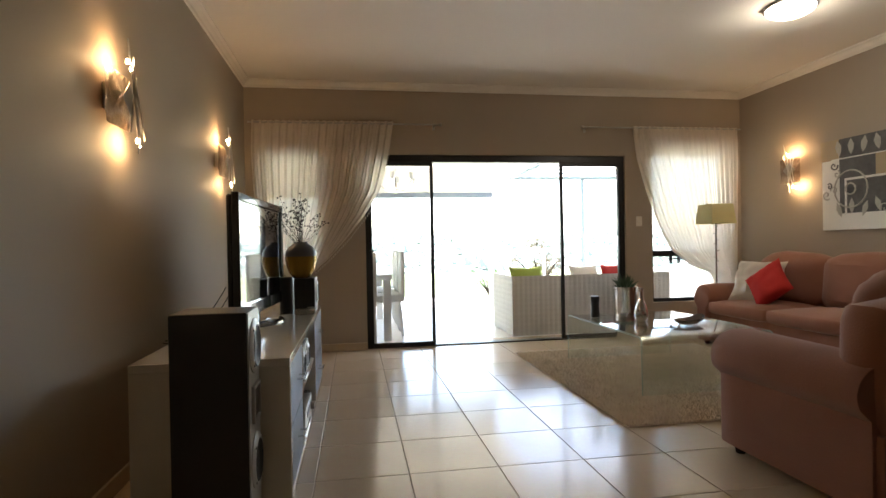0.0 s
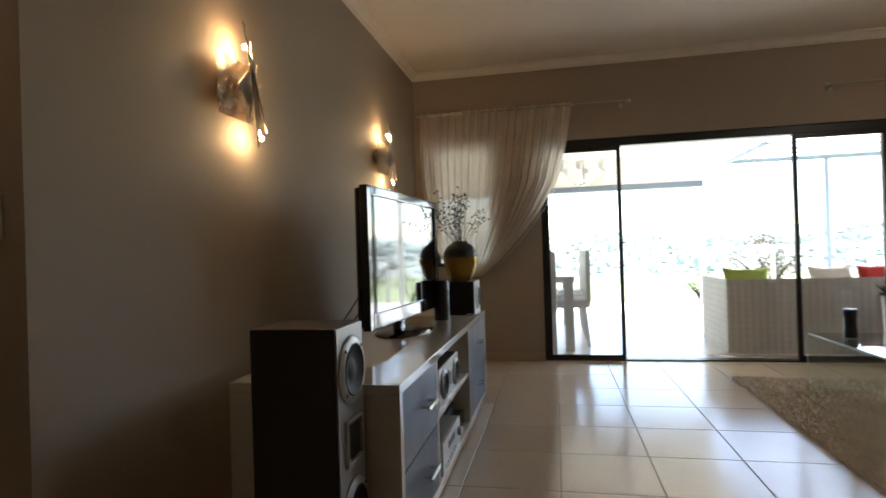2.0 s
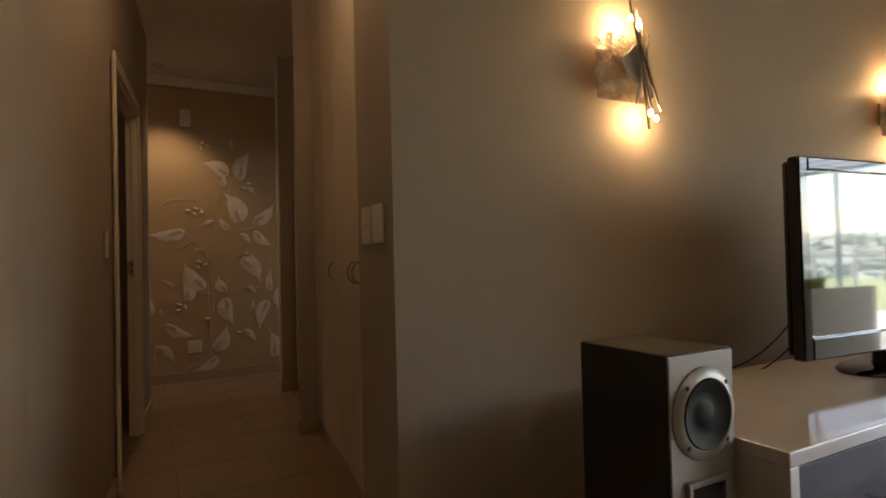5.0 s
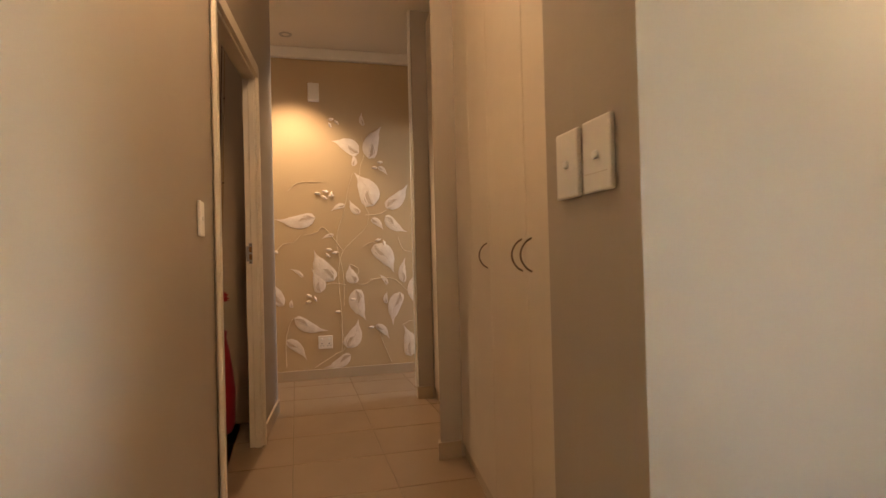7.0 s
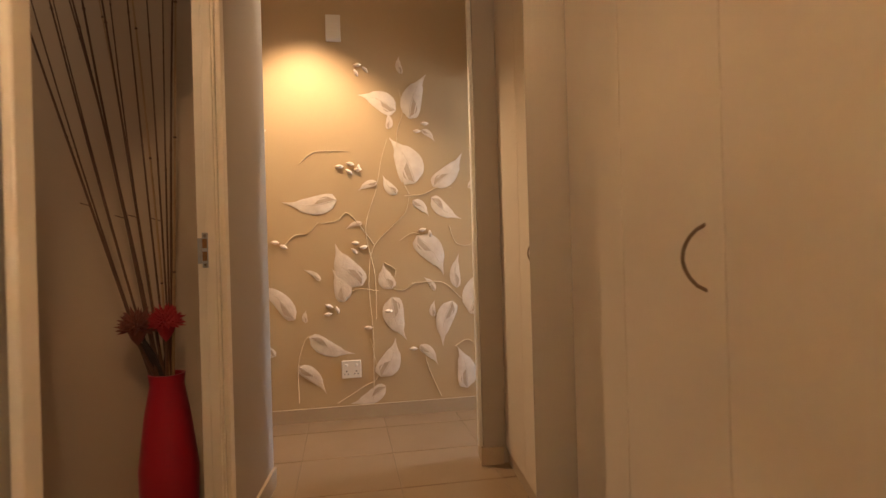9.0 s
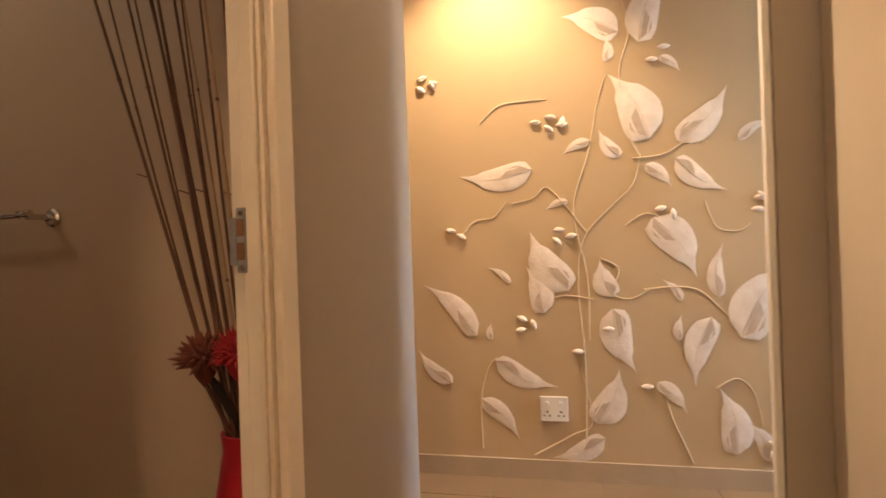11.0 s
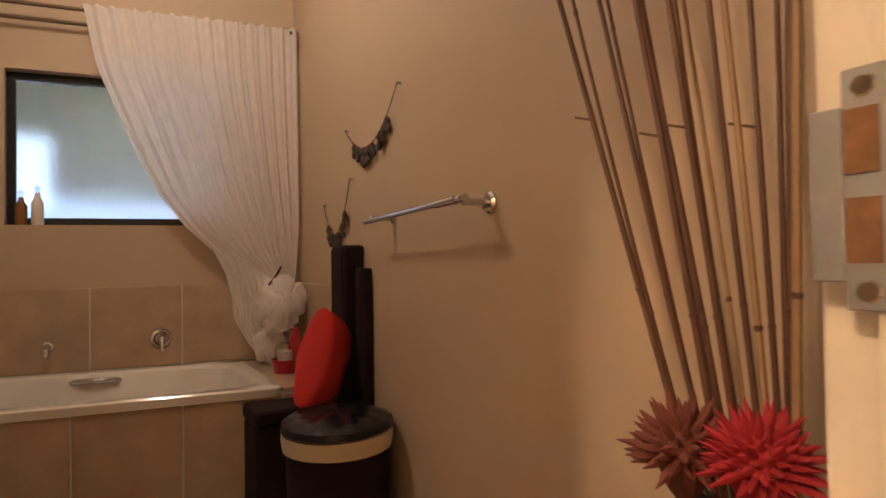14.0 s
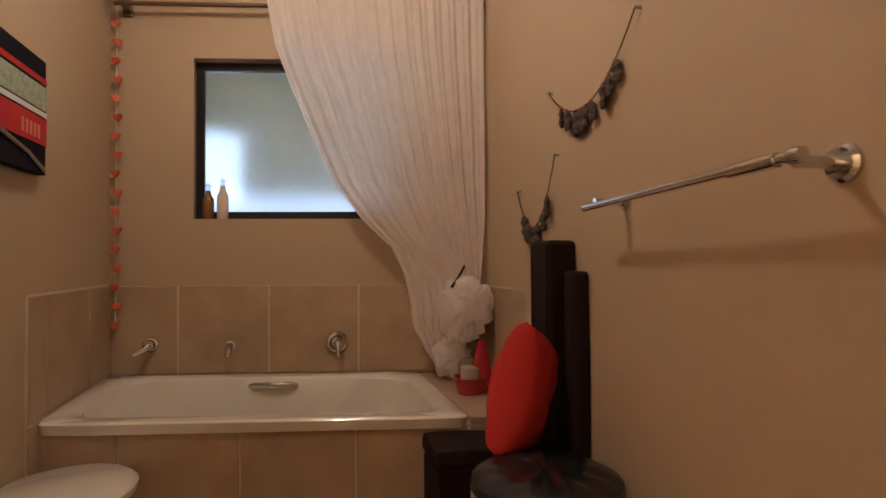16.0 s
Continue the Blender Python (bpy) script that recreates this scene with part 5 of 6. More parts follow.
# stalk y, stalk z, tip y, tip z, half width
UPPER = [(1.86, 1.96, 1.62, 2.05, 0.07), (1.94, 1.91, 2.07, 2.20, 0.075), (1.81, 1.84, 1.80, 1.95, 0.025), (2.02, 1.84, 2.10, 1.76, 0.022),
         (1.97, 1.49, 1.80, 1.78, 0.10), (1.85, 1.42, 1.77, 1.55, 0.035), (2.08, 1.47, 2.27, 1.70, 0.065), (2.31, 1.46, 2.44, 1.53, 0.025),
         (1.73, 1.50, 1.61, 1.44, 0.025), (1.48, 1.39, 1.15, 1.39, 0.065), (2.07, 1.40, 2.27, 1.26, 0.05), (1.95, 1.38, 2.05, 1.27, 0.032),
         (1.63, 1.24, 1.53, 1.20, 0.018), (1.97, 1.15, 2.13, 0.88, 0.085)]
LOWER = [(1.21, 0.64, 0.96, 0.87, 0.055), (1.09, 0.42, 0.94, 0.58, 0.04), (1.29, 0.53, 1.57, 0.42, 0.055), (1.22, 0.35, 1.38, 0.16, 0.045),
         (1.37, 0.88, 1.26, 0.95, 0.018), (1.62, 0.84, 1.47, 1.12, 0.085), (1.51, 0.74, 1.43, 0.95, 0.06), (1.80, 0.81, 1.76, 0.98, 0.055),
         (1.80, 0.76, 1.90, 0.48, 0.075), (2.22, 0.80, 2.25, 1.03, 0.038), (2.08, 0.79, 2.00, 0.88, 0.02), (2.30, 0.63, 2.52, 0.94, 0.10),
         (2.19, 0.72, 2.13, 0.42, 0.065), (2.06, 0.62, 2.08, 0.73, 0.022), (1.72, 0.25, 1.81, 0.50, 0.075), (1.97, 0.44, 2.08, 0.30, 0.035),
         (2.27, 0.14, 2.20, 0.42, 0.07), (1.75, 0.19, 1.52, 0.10, 0.05), (2.40, 0.12, 2.30, 0.28, 0.04), (1.27, 0.62, 1.28, 0.70, 0.018)]
for i, q in enumerate(UPPER + LOWER):
    leaf(*q, curl=0.10 if i % 2 else -0.10)
leaf(1.90, 2.20, 1.895, 2.32, 0.022)
VINES = [((1.67, 0.10), (1.68, 0.5), (1.66, 0.85), (1.69, 1.07), (1.80, 1.20), (1.90, 1.30), (1.93, 1.42)), ((1.70, 0.62), (1.70, 0.9), (1.65, 1.2), (1.72, 1.45), (1.76, 1.65), (1.80, 1.78)),
         ((1.93, 1.42), (1.88, 1.55), (1.86, 1.8), (1.90, 1.95), (1.88, 2.1)), ((1.90, 1.41), (2.02, 1.42), (2.12, 1.47), (2.2, 1.46)), ((1.70, 1.1), (1.55, 1.3), (1.48, 1.26), (1.38, 1.24)),
         ((1.15, 1.10), (1.22, 1.17), (1.30, 1.18), (1.36, 1.25)), ((1.72, 0.8), (1.60, 0.82), (1.52, 0.79)), ((1.93, 0.84), (2.05, 0.85), (2.15, 0.83), (2.25, 0.73), (2.32, 0.69)),
         ((1.26, 1.62), (1.34, 1.69), (1.45, 1.70), (1.55, 1.70)), ((1.22, 0.12), (1.22, 0.35), (1.26, 0.50), (1.30, 0.54)), ((2.2, 0.42), (2.28, 0.46), (2.34, 0.40), (2.37, 0.26)),
         ((1.76, 0.98), (1.83, 0.93), (1.80, 0.83), (1.87, 0.80), (1.95, 0.84)), ((2.05, 1.12), (1.95, 1.17), (1.86, 1.12)), ((2.18, 1.21), (2.22, 1.10), (2.30, 1.08), (2.35, 1.11)), ((2.10, 0.1), (2.02, 0.3), (2.0, 0.43)),
         ((1.45, 0.1), (1.62, 0.2), (1.7, 0.26), (1.66, 0.5))]
for q in VINES:
    pts = []
    for i in range(len(q) - 1):
        p0, p1, p2, p3 = (Vector(on_mural(*q[max(min(i + k, len(q) - 1), 0)])) for k in (-1, 0, 1, 2))
        for s in range(5):
            u = s / 5
            c = 0.5 * (2 * p1 + (p2 - p0) * u + (2 * p0 - 5 * p1 + 4 * p2 - p3) * u * u + (3 * p1 - p0 - 3 * p2 + p3) * u ** 3)
            pts.append((MX + 0.001, c.x, c.y))
    pts.append((MX + 0.001, *on_mural(*q[-1])))
    n = len(pts)
    part("vine", tube(pts, [0.0038 * (1 - 0.6 * i / n) for i in range(n)], 6), VINE, mural, "thin raised painted vine", smooth=True)
PODS = [(1.01, 1.82, 4), (1.58, 1.59, 4), (1.50, 1.60, 1), (1.64, 2.22, 3), (1.60, 1.085, 3), (1.12, 1.10, 2), (1.43, 0.69, 3), (2.40, 1.19, 5), (2.02, 1.16, 2), (1.99, 1.83, 1), (2.04, 1.88, 1), (2.44, 1.82, 1), (1.93, 0.42, 1), (2.42, 0.16, 4), (1.78, 0.67, 1), (1.65, 0.57, 1)]
r = random.Random(6)
for y, z, n in PODS:
    y, z = on_mural(y, z)
    for i in range(n):
        a = r.uniform(-70, 70) if n > 1 else 30
        py, pz = (y + 0.035 * math.cos(i * 2.0), z + 0.03 * math.sin(i * 2.0)) if n > 1 else (y, z)
        bm = moved(lathe([(0, -0.026), (0.008, -0.015), (0.0125, 0), (0.009, 0.014), (0, 0.028)], 8), pose(MX + 0.004, py, pz, a + 60, 0, 0))
        part("seed_pod", bm, PLASTER, mural, smooth=True)


# ---- bathroom ----
def slant(bm):
    """The window wall and the bath stand askew: v, the way out from that wall's face, becomes y."""
    for v in bm.verts:
        v.co.y += -1.87 + 0.22 * (-1.53 - v.co.x)
    return bm


def at_wall(x, v, z):
    return (x, v - 1.87 + 0.22 * (-1.53 - x), z)


bm = bmesh.new()
for b in ((-3.30, -2.76, 0, H), (-2.76, -1.87, 0, 1.21), (-2.76, -1.87, 1.90, H), (-1.87, -1.38, 0, H)):
    box(b[0], b[1], -0.2, 0, b[2], b[3], into=bm)
structure("wall_bathroom_window", slant(bm), WALLB)
structure("wall_bathroom_towel", prism([(-2.983, 1.15), (-3.18, 1.15), (-3.18, -1.75), (-3.077, -1.75)], 0, H), WALLB)
TOWEL_TURN = -1.9
structure("wall_bathroom_east", box(-1.53, -1.38, -1.9, 1.0, 0, H), WALLB)
structure("bathroom_floor", box(-3.08, -1.53, -1.9, 1.04, -0.004, 0.0), BTILE)
w = tagged(new("window_2"), "black-framed bathroom window with one frosted pane", "window", kind="structure")
fr = bmesh.new()
for b in ((-2.76, -2.725, 1.21, 1.90), (-1.905, -1.87, 1.21, 1.90), (-2.725, -1.905, 1.21, 1.245), (-2.725, -1.905, 1.865, 1.90)):
    box(b[0], b[1], -0.10, -0.06, b[2], b[3], into=fr)
part("window_frame", slant(fr), BLACK, w)
FROST = bpy.data.materials.new("frosted_glass")
FROST.use_nodes = True
q = FROST.node_tree.nodes["Principled BSDF"]
q.inputs["Transmission Weight"].default_value, q.inputs["Roughness"].default_value, q.inputs["IOR"].default_value = 1.0, 0.42, 1.2
q.inputs["Base Color"].default_value = (0.9, 0.95, 1, 1)
part("pane", slant(box(-2.725, -1.905, -0.082, -0.078, 1.245, 1.865)), FROST, w)
# unseen box added outside the window to shut out the world sky
structure("sky_block_back", box(-4.3, -0.7, -3.6, -3.4, -0.4, 3.0), WALL)
structure("sky_block_top", box(-4.2, -0.8, -3.4, -2.0, 2.9, 3.0), WALL)
structure("sky_block_west", box(-4.3, -4.2, -3.4, -1.2, -0.3, 3.0), WALL)
structure("sky_block_east", box(-0.8, -0.7, -3.4, -2.0, -0.3, 3.0), WALL)
structure("sky_block_bottom", box(-4.2, -0.8, -3.4, -1.2, -0.4, -0.3), WALL)


def tiles(name, cells, maker, parent=None):
    host = structure(name, maker(cells[0][0], cells[-1][1], -0.003), BGROUT)
    for a, b in cells:
        part("tile", maker(a + 0.004, b - 0.004, 0.004), BTILE, host)


structure("tile_band", slant(box(-3.06, -1.53, 0, 0.006, 0.55, 0.925)), BGROUT)
host = bpy.data.objects["tile_band"]
for a, b in ((-1.81, -1.534), (-2.18, -1.81), (-2.55, -2.18), (-2.92, -2.55), (-3.016, -2.92)):
    part("tile", slant(box(a + 0.004, b - 0.004, 0.006, 0.011, 0.555, 0.925, 0.002, seg=1)), BTILE, host)
host = structure("tile_band_east", box(-1.536, -1.53, -1.85, -1.10, 0.0, 0.935), BGROUT)
for a, b in ((-1.845, -1.60), (-1.60, -1.23), (-1.23, -1.10)):
    for z0, z1 in ((0.0, 0.555), (0.56, 0.93)):
        part("tile", box(-1.541, -1.536, a + 0.003, b - 0.003, z0, z1, 0.002, seg=1), BTILE, host)
host = structure("tile_band_towel_wall", box(-3.085, -3.058, -1.53, -0.98, 0.0, 0.925), BGROUT)
for a, b in ((-1.52, -1.32), (-1.32, -0.98)):
    part("tile", box(-3.058, -3.053, a + 0.003, b - 0.003, 0.55, 0.92, 0.002, seg=1), BTILE, host)
host = structure("bath_front", slant(box(-3.052, -1.541, 0.60, 0.71, 0.0, 0.525)), BGROUT)
for a, b in ((-1.77, -1.545), (-2.12, -1.77), (-2.46, -2.12), (-2.80, -2.46), (-3.01, -2.80)):
    part("tile", slant(box(a + 0.004, b - 0.004, 0.71, 0.716, 0.0, 0.522, 0.002, seg=1)), BTILE, host)
structure("bath_ledge", slant(box(-3.052, -2.805, 0.012, 0.715, 0.525, 0.545, 0.002)), BTILE)


def bath():
    b = tagged(new("bathtub"), "white enamelled built-in bathtub with chrome grip, set in tan tiles", "bathtub")
    x0, x1, v0, v1, z = -2.80, -1.535, 0.012, 0.725, 0.55
    bm = bmesh.new()
    n = 40
    def ring(cx, cv, rx, rv, zz, p):
        out = []
        for i in range(n):
            a = i * math.tau / n
            c, s = math.cos(a), math.sin(a)
            out.append(bm.verts.new((cx + rx * math.copysign(abs(c) ** (2 / p), c), cv + rv * math.copysign(abs(s) ** (2 / p), s), zz)))
        return out
    cx, cv = (x0 + x1) / 2, (v0 + v1) / 2
    rx, rv = (x1 - x0) / 2, (v1 - v0) / 2
    rings = [ring(cx, cv, rx - 0.003, rv - 0.003, z - 0.035, 30), ring(cx, cv, rx, rv, z - 0.004, 30), ring(cx, cv, rx - 0.006, rv - 0.006, z + 0.002, 26), ring(cx, cv, rx - 0.06, rv - 0.06, z + 0.001, 9),
             ring(cx, cv, rx - 0.075, rv - 0.075, z - 0.012, 7), ring(cx, cv, rx - 0.12, rv - 0.11, z - 0.22, 5), ring(cx, cv, rx - 0.17, rv - 0.15, z - 0.36, 4), ring(cx, cv, rx - 0.3, rv - 0.25, z - 0.38, 3)]
    for a, c in zip(rings, rings[1:]):
        for i in range(n):
            bm.faces.new((a[i], a[(i + 1) % n], c[(i + 1) % n], c[i]))
    bm.faces.new(rings[-1])
    bmesh.ops.recalc_face_normals(bm, faces=bm.faces)
    if sum(f.normal.z for f in bm.faces if f.calc_center_median().z > z - 0.01) < 0:
        bmesh.ops.reverse_faces(bm, faces=bm.faces)
    part("tub", slant(bm), ENAMEL, b, smooth=True)
    g = [(-2.29, 0.085, z - 0.035), (-2.27, 0.105, z - 0.028), (-2.20, 0.118, z - 0.026), (-2.13, 0.105, z - 0.028), (-2.11, 0.085, z - 0.035)]
    part("grip", slant(tube(g, 0.012, 10)), CHROME, b, "curved chrome grip handle", smooth=True)
    part("overflow", moved(slant(moved(lathe([(0.024, 0), (0.022, 0.006), (0, 0.009)], 20), pose(-1.66, 0.50, z - 0.07, 0, -70, 0))), Matrix()), CHROME, b, smooth=True)


bath()


def taps():
    for x in (-1.70, -2.46):
        t = thing("bath_tap", "chrome wall-mounted bath tap with a round rose", "tap", at_wall(x, 0.011, 0.68), 0, "bath taps")
        big = 0.052 if x < -2 else 0.034
        part("rose", moved(lathe([(big, 0), (big, 0.004), (big * 0.86, 0.013), (big * 0.8, 0.007), (big * 0.62, 0.008), (big * 0.5, 0.018), (0.018, 0.018), (0.018, 0.045), (0, 0.045)], 28), pose(0, 0, 0, -90, 0, 0)), CHROME, t, smooth=True)
        part("lever", tube([(0, 0.045, 0), (0.012 if x > -2 else 0, 0.06, -0.012), (0.05 if x > -2 else 0, 0.075, -0.03 if x > -2 else -0.055)], [0.015, 0.011, 0.008], 10), CHROME, t, smooth=True)
    s = thing("bath_spout", "short chrome bath spout on the tiled wall", "spout", at_wall(-2.02, 0.011, 0.67))
    part("rose", moved(lathe([(0.022, 0), (0.022, 0.008), (0, 0.01)], 20), pose(0, 0, 0, -90, 0, 0)), CHROME, s, smooth=True)
    part("spout", tube([(0, 0, 0), (0, 0.05, 0.002), (0, 0.08, -0.01), (0, 0.09, -0.035)], [0.016, 0.015, 0.014, 0.012], 12), CHROME, s, smooth=True)


taps()

# curtain, rods
ROD = thing("double_curtain_rod", "double bronze curtain rod across the bathroom window wall", "curtain rod")
for v, z in ((0.10, 2.155), (0.06, 2.105)):
    part("rod", tube([at_wall(-1.56, v, z), at_wall(-3.055, v, z)], 0.009, 10), BRONZE, ROD, smooth=True)
for x in (-1.60, -3.045):
    part("bracket", slant(box(x - 0.012, x + 0.012, 0.0, 0.11, 2.09, 2.115, 0.003, into=box(x - 0.02, x + 0.02, 0.0, 0.012, 2.07, 2.17, 0.004))), BRONZE, ROD)
for x, s in ((-1.552, 1), (-3.045, -1)):
    part("finial", moved(lathe([(0, -0.022), (0.02, -0.02), (0.024, 0), (0.02, 0.02), (0, 0.022)], 14), pose(*at_wall(x - 0.01 * s, 0.10, 2.155), 0, 90, 0)), BRONZE, ROD, smooth=True)
BC = thing("bathroom_curtain", "white sheer curtain tied in a loose knot above the bath", "curtain")
ob, _ = curtain("cloth", "", BCURTAIN, [(2.175, -2.16, -3.05, 0.010, 0.0), (1.90, -2.21, -3.05, 0.013, 0.0), (1.55, -2.35, -3.05, 0.016, 0.0), (1.35, -2.44, -3.05, 0.016, 0.0), (1.20, -2.55, -3.05, 0.015, 0.0), (1.09, -2.66, -3.04, 0.014, -0.01), (0.97, -2.84, -3.03, 0.010, -0.02), (0.90, -2.93, -3.01, 0.006, -0.02)], 13, 0.0, 0.12, rows=30, cols=190, seed=7)
for v in ob.data.vertices:
    v.co.y += -1.87 + 0.22 * (-1.53 - v.co.x)
ob.parent = BC


def swag(outer, inner, v0, folds, amp, n=26, m=60):
    """Gathered cloth between two hanging edges, with folds that run along them."""
    bm, rows = bmesh.new(), []
    def along(pts, t):
        k = min(int(t * (len(pts) - 1)), len(pts) - 2)
        f = t * (len(pts) - 1) - k
        return tuple(a + (c - a) * f for a, c in zip(pts[k], pts[k + 1]))
    for i in range(n + 1):
        t = i / n
        a, c = along(outer, t), along(inner, t)
        row = []
        for j in range(m + 1):
            u = j / m
            w = u + 0.03 * noise.noise(Vector((u * 5, t * 2, v0)))
            d = amp * (math.sin(w * folds * math.tau + 1.5 * noise.noise(Vector((w * 3, t * 3, 4)))) + 0.7 * noise.noise(Vector((w * 14, t * 5, 7))))
            row.append(bm.verts.new(at_wall(a[0] + (c[0] - a[0]) * w, v0 + d + 0.03 * math.sin(u * math.pi), a[1] + (c[1] - a[1]) * w)))
        rows.append(row)
    for a, c in zip(rows, rows[1:]):
        for j in range(m):
            bm.faces.new((a[j], a[j + 1], c[j + 1], c[j]))
    return bm


def pleated_ball(sx, sy, sz, at, pleats, seed):
    """A bunch of cloth with folds that spiral out of one side."""
    bm = bmesh.new()
    bmesh.ops.create_icosphere(bm, subdivisions=5, radius=1)
    for v in bm.verts:
        d = v.co.copy()
        a = math.atan2(d.z, d.x) + 0.9 * noise.noise(d * 1.5 + Vector((seed, 0, 0)))
        r_ = math.hypot(d.x, d.z)
        f = 1 + 0.26 * noise.noise(d * 1.7 + Vector((0, seed, 0))) + r_ * 0.07 * math.sin(a * pleats + 5 * r_) + 0.06 * noise.noise(d * 9)
        v.co = Vector((d.x * sx * f, d.y * sy * f, d.z * sz * f)) + Vector(at)
    return bm


part("knot", pleated_ball(0.108, 0.08, 0.125, at_wall(-2.93, 0.22, 0.835), 9, 3), BCURTAIN, BC, "bunched knot of sheer cloth", smooth=True)
part("swag", swag([(-2.66, 1.10), (-2.72, 0.97), (-2.745, 0.86), (-2.75, 0.76), (-2.80, 0.66), (-2.86, 0.575)], [(-2.92, 0.95), (-2.93, 0.90), (-2.93, 0.83), (-2.93, 0.74), (-2.96, 0.66), (-3.0, 0.58)], 0.12, 6, 0.010), BCURTAIN, BC, "hanging folds of sheer cloth below the knot", smooth=True)
part("hanging_end", pleated_ball(0.075, 0.05, 0.09, at_wall(-2.90, 0.16, 0.635), 6, 8), BCURTAIN, BC, smooth=True)
part("tie_cord", tube(bow(at_wall(-2.87, 0.27, 0.925), at_wall(-3.005, 0.05, 1.05), (0, 0, -0.01), 8), 0.005, 6), WENGE, BC, "thin dark tie-back cord", smooth=True)
part("tassel", tube([at_wall(-3.0, 0.05, 1.06), at_wall(-2.998, 0.12, 0.90), at_wall(-2.985, 0.16, 0.70)], [0.008, 0.018, 0.03], 8), WENGE, BC, "long dark tassel", smooth=True)

hs = thing("heart_string", "string of small orange-red hearts hanging in the corner", "decoration", at_wall(-1.565, 0.035, 0))
part("thread", tube([(0, 0, 2.10), (0, 0, 0.74)], 0.0015, 5), CREAM, hs)
for i in range(17):
    z = 2.03 - i * 0.079
    s = 0.020
    pts = [(s * 0.95 * math.sin(a) ** 3, s * (0.8 * math.cos(a) - 0.31 * math.cos(2 * a) - 0.12 * math.cos(3 * a))) for a in [k * math.tau / 16 for k in range(16)]]
    bm = prism(pts, -0.006, 0.006)
    part("heart", moved(bm, pose(0.004 * (-1) ** i, 0, z, 90, 0, 25 * math.sin(i * 2.1))), material("orange_red_felt", (0.55, 0.10, 0.04), 0.7) if i == 0 else bpy.data.materials["orange_red_felt"], hs)

for x, body, lab in ((-1.925, material("amber_bath_oil", (0.20, 0.09, 0.03), 0.15), "short brown glass bottle with stopper on the sill"), (-1.985, material("milky_bath_salts", (0.72, 0.62, 0.50), 0.25), "tall white-filled glass bottle with ball stopper on the sill")):
    b = thing("bottle", lab, "bottle", at_wall(x, -0.03, 1.21), 0, "bottles on the sill")
    q = 1.0 if x < -1.95 else 0.85
    part("glass", lathe([(0, 0), (0.022, 0), (0.024, 0.01), (0.024, 0.10 * q), (0.012, 0.125 * q), (0.010, 0.145 * q), (0, 0.145 * q)], 20), body, b, smooth=True)
    part("stopper", moved(lathe([(0, 0), (0.010, 0.002), (0.008, 0.01), (0.014, 0.022), (0, 0.036)], 14), pose(0, 0, 0.145 * q)), glass("stopper_glass", (0.8, 0.85, 0.9)), b, smooth=True)

# canvas on the east wall
cv = thing("red_black_canvas", "canvas with black, red, green and white bands on the bathroom wall", "painting", (-1.53, 0, 0))
y0, y1, z0, z1 = -1.15, -0.67, 1.29, 1.63
part("canvas", box(-0.03, 0, y0, y1, z0, z1, 0.002), material("matt_black_print", (0.012, 0.012, 0.018), 0.9, gloss=0.1), cv)
for nm, a, b, mt in (("red_band", 1.375, 1.455, RED), ("white_band", 1.46, 1.475, WHITE), ("pattern_band", 1.48, 1.55, material("green_white_foliage_print", (0.62, 0.66, 0.55), 0.6, second=(0.05, 0.14, 0.03), scale=60)), ("red_line", 1.558, 1.575, RED)):
    bm = box(-0.0325, -0.0305, y0 + 0.001, y1 - 0.001, a, b)
    part(nm, bm, mt, cv)
for i in range(5):
    part("letter_bar", box(-0.034, -0.0326, -1.10 + i * 0.025, -1.085 + i * 0.025, 1.39, 1.43), material("pale_red_print", (0.7, 0.2, 0.15), 0.6) if i == 0 else bpy.data.materials["pale_red_print"], cv)
part("chain_line", tube([(-0.032, y0 + 0.01, 1.30), (-0.032, y0 + 0.12, 1.34), (-0.032, y0 + 0.28, 1.37)], 0.006, 5), STEEL, cv)

# towel rail
tr = thing("towel_rail", "single chrome towel rail with a round wall rose", "towel rail", (-3.021, 0, 1.165), TOWEL_TURN)
part("bar", tube([(0.085, 0.16, 0.008), (0.085, -0.43, -0.01)], 0.0085, 12), CHROME, tr, smooth=True)
part("sleeve", tube([(0.085, 0.14, 0.007), (0.085, 0.05, 0.004)], 0.0115, 14), CHROME, tr, smooth=True)
for y, big in ((0.17, 0.028), (-0.38, 0.018)):
    part("post", tube([(0, y, 0.0), (0.085, y, 0.0)], 0.009, 12), CHROME, tr, smooth=True)
    part("rose", moved(lathe([(big, 0), (big, 0.008), (big * 0.8, 0.014), (0, 0.015)], 24), pose(0, y, 0, 0, 90, 0)), CHROME, tr, smooth=True)
part("end_cap", moved(lathe([(0, -0.014), (0.011, -0.012), (0.0125, 0), (0.011, 0.012), (0, 0.014)], 16), pose(0.085, 0.17, 0.008, 90, 0, 0)), CHROME, tr, smooth=True)

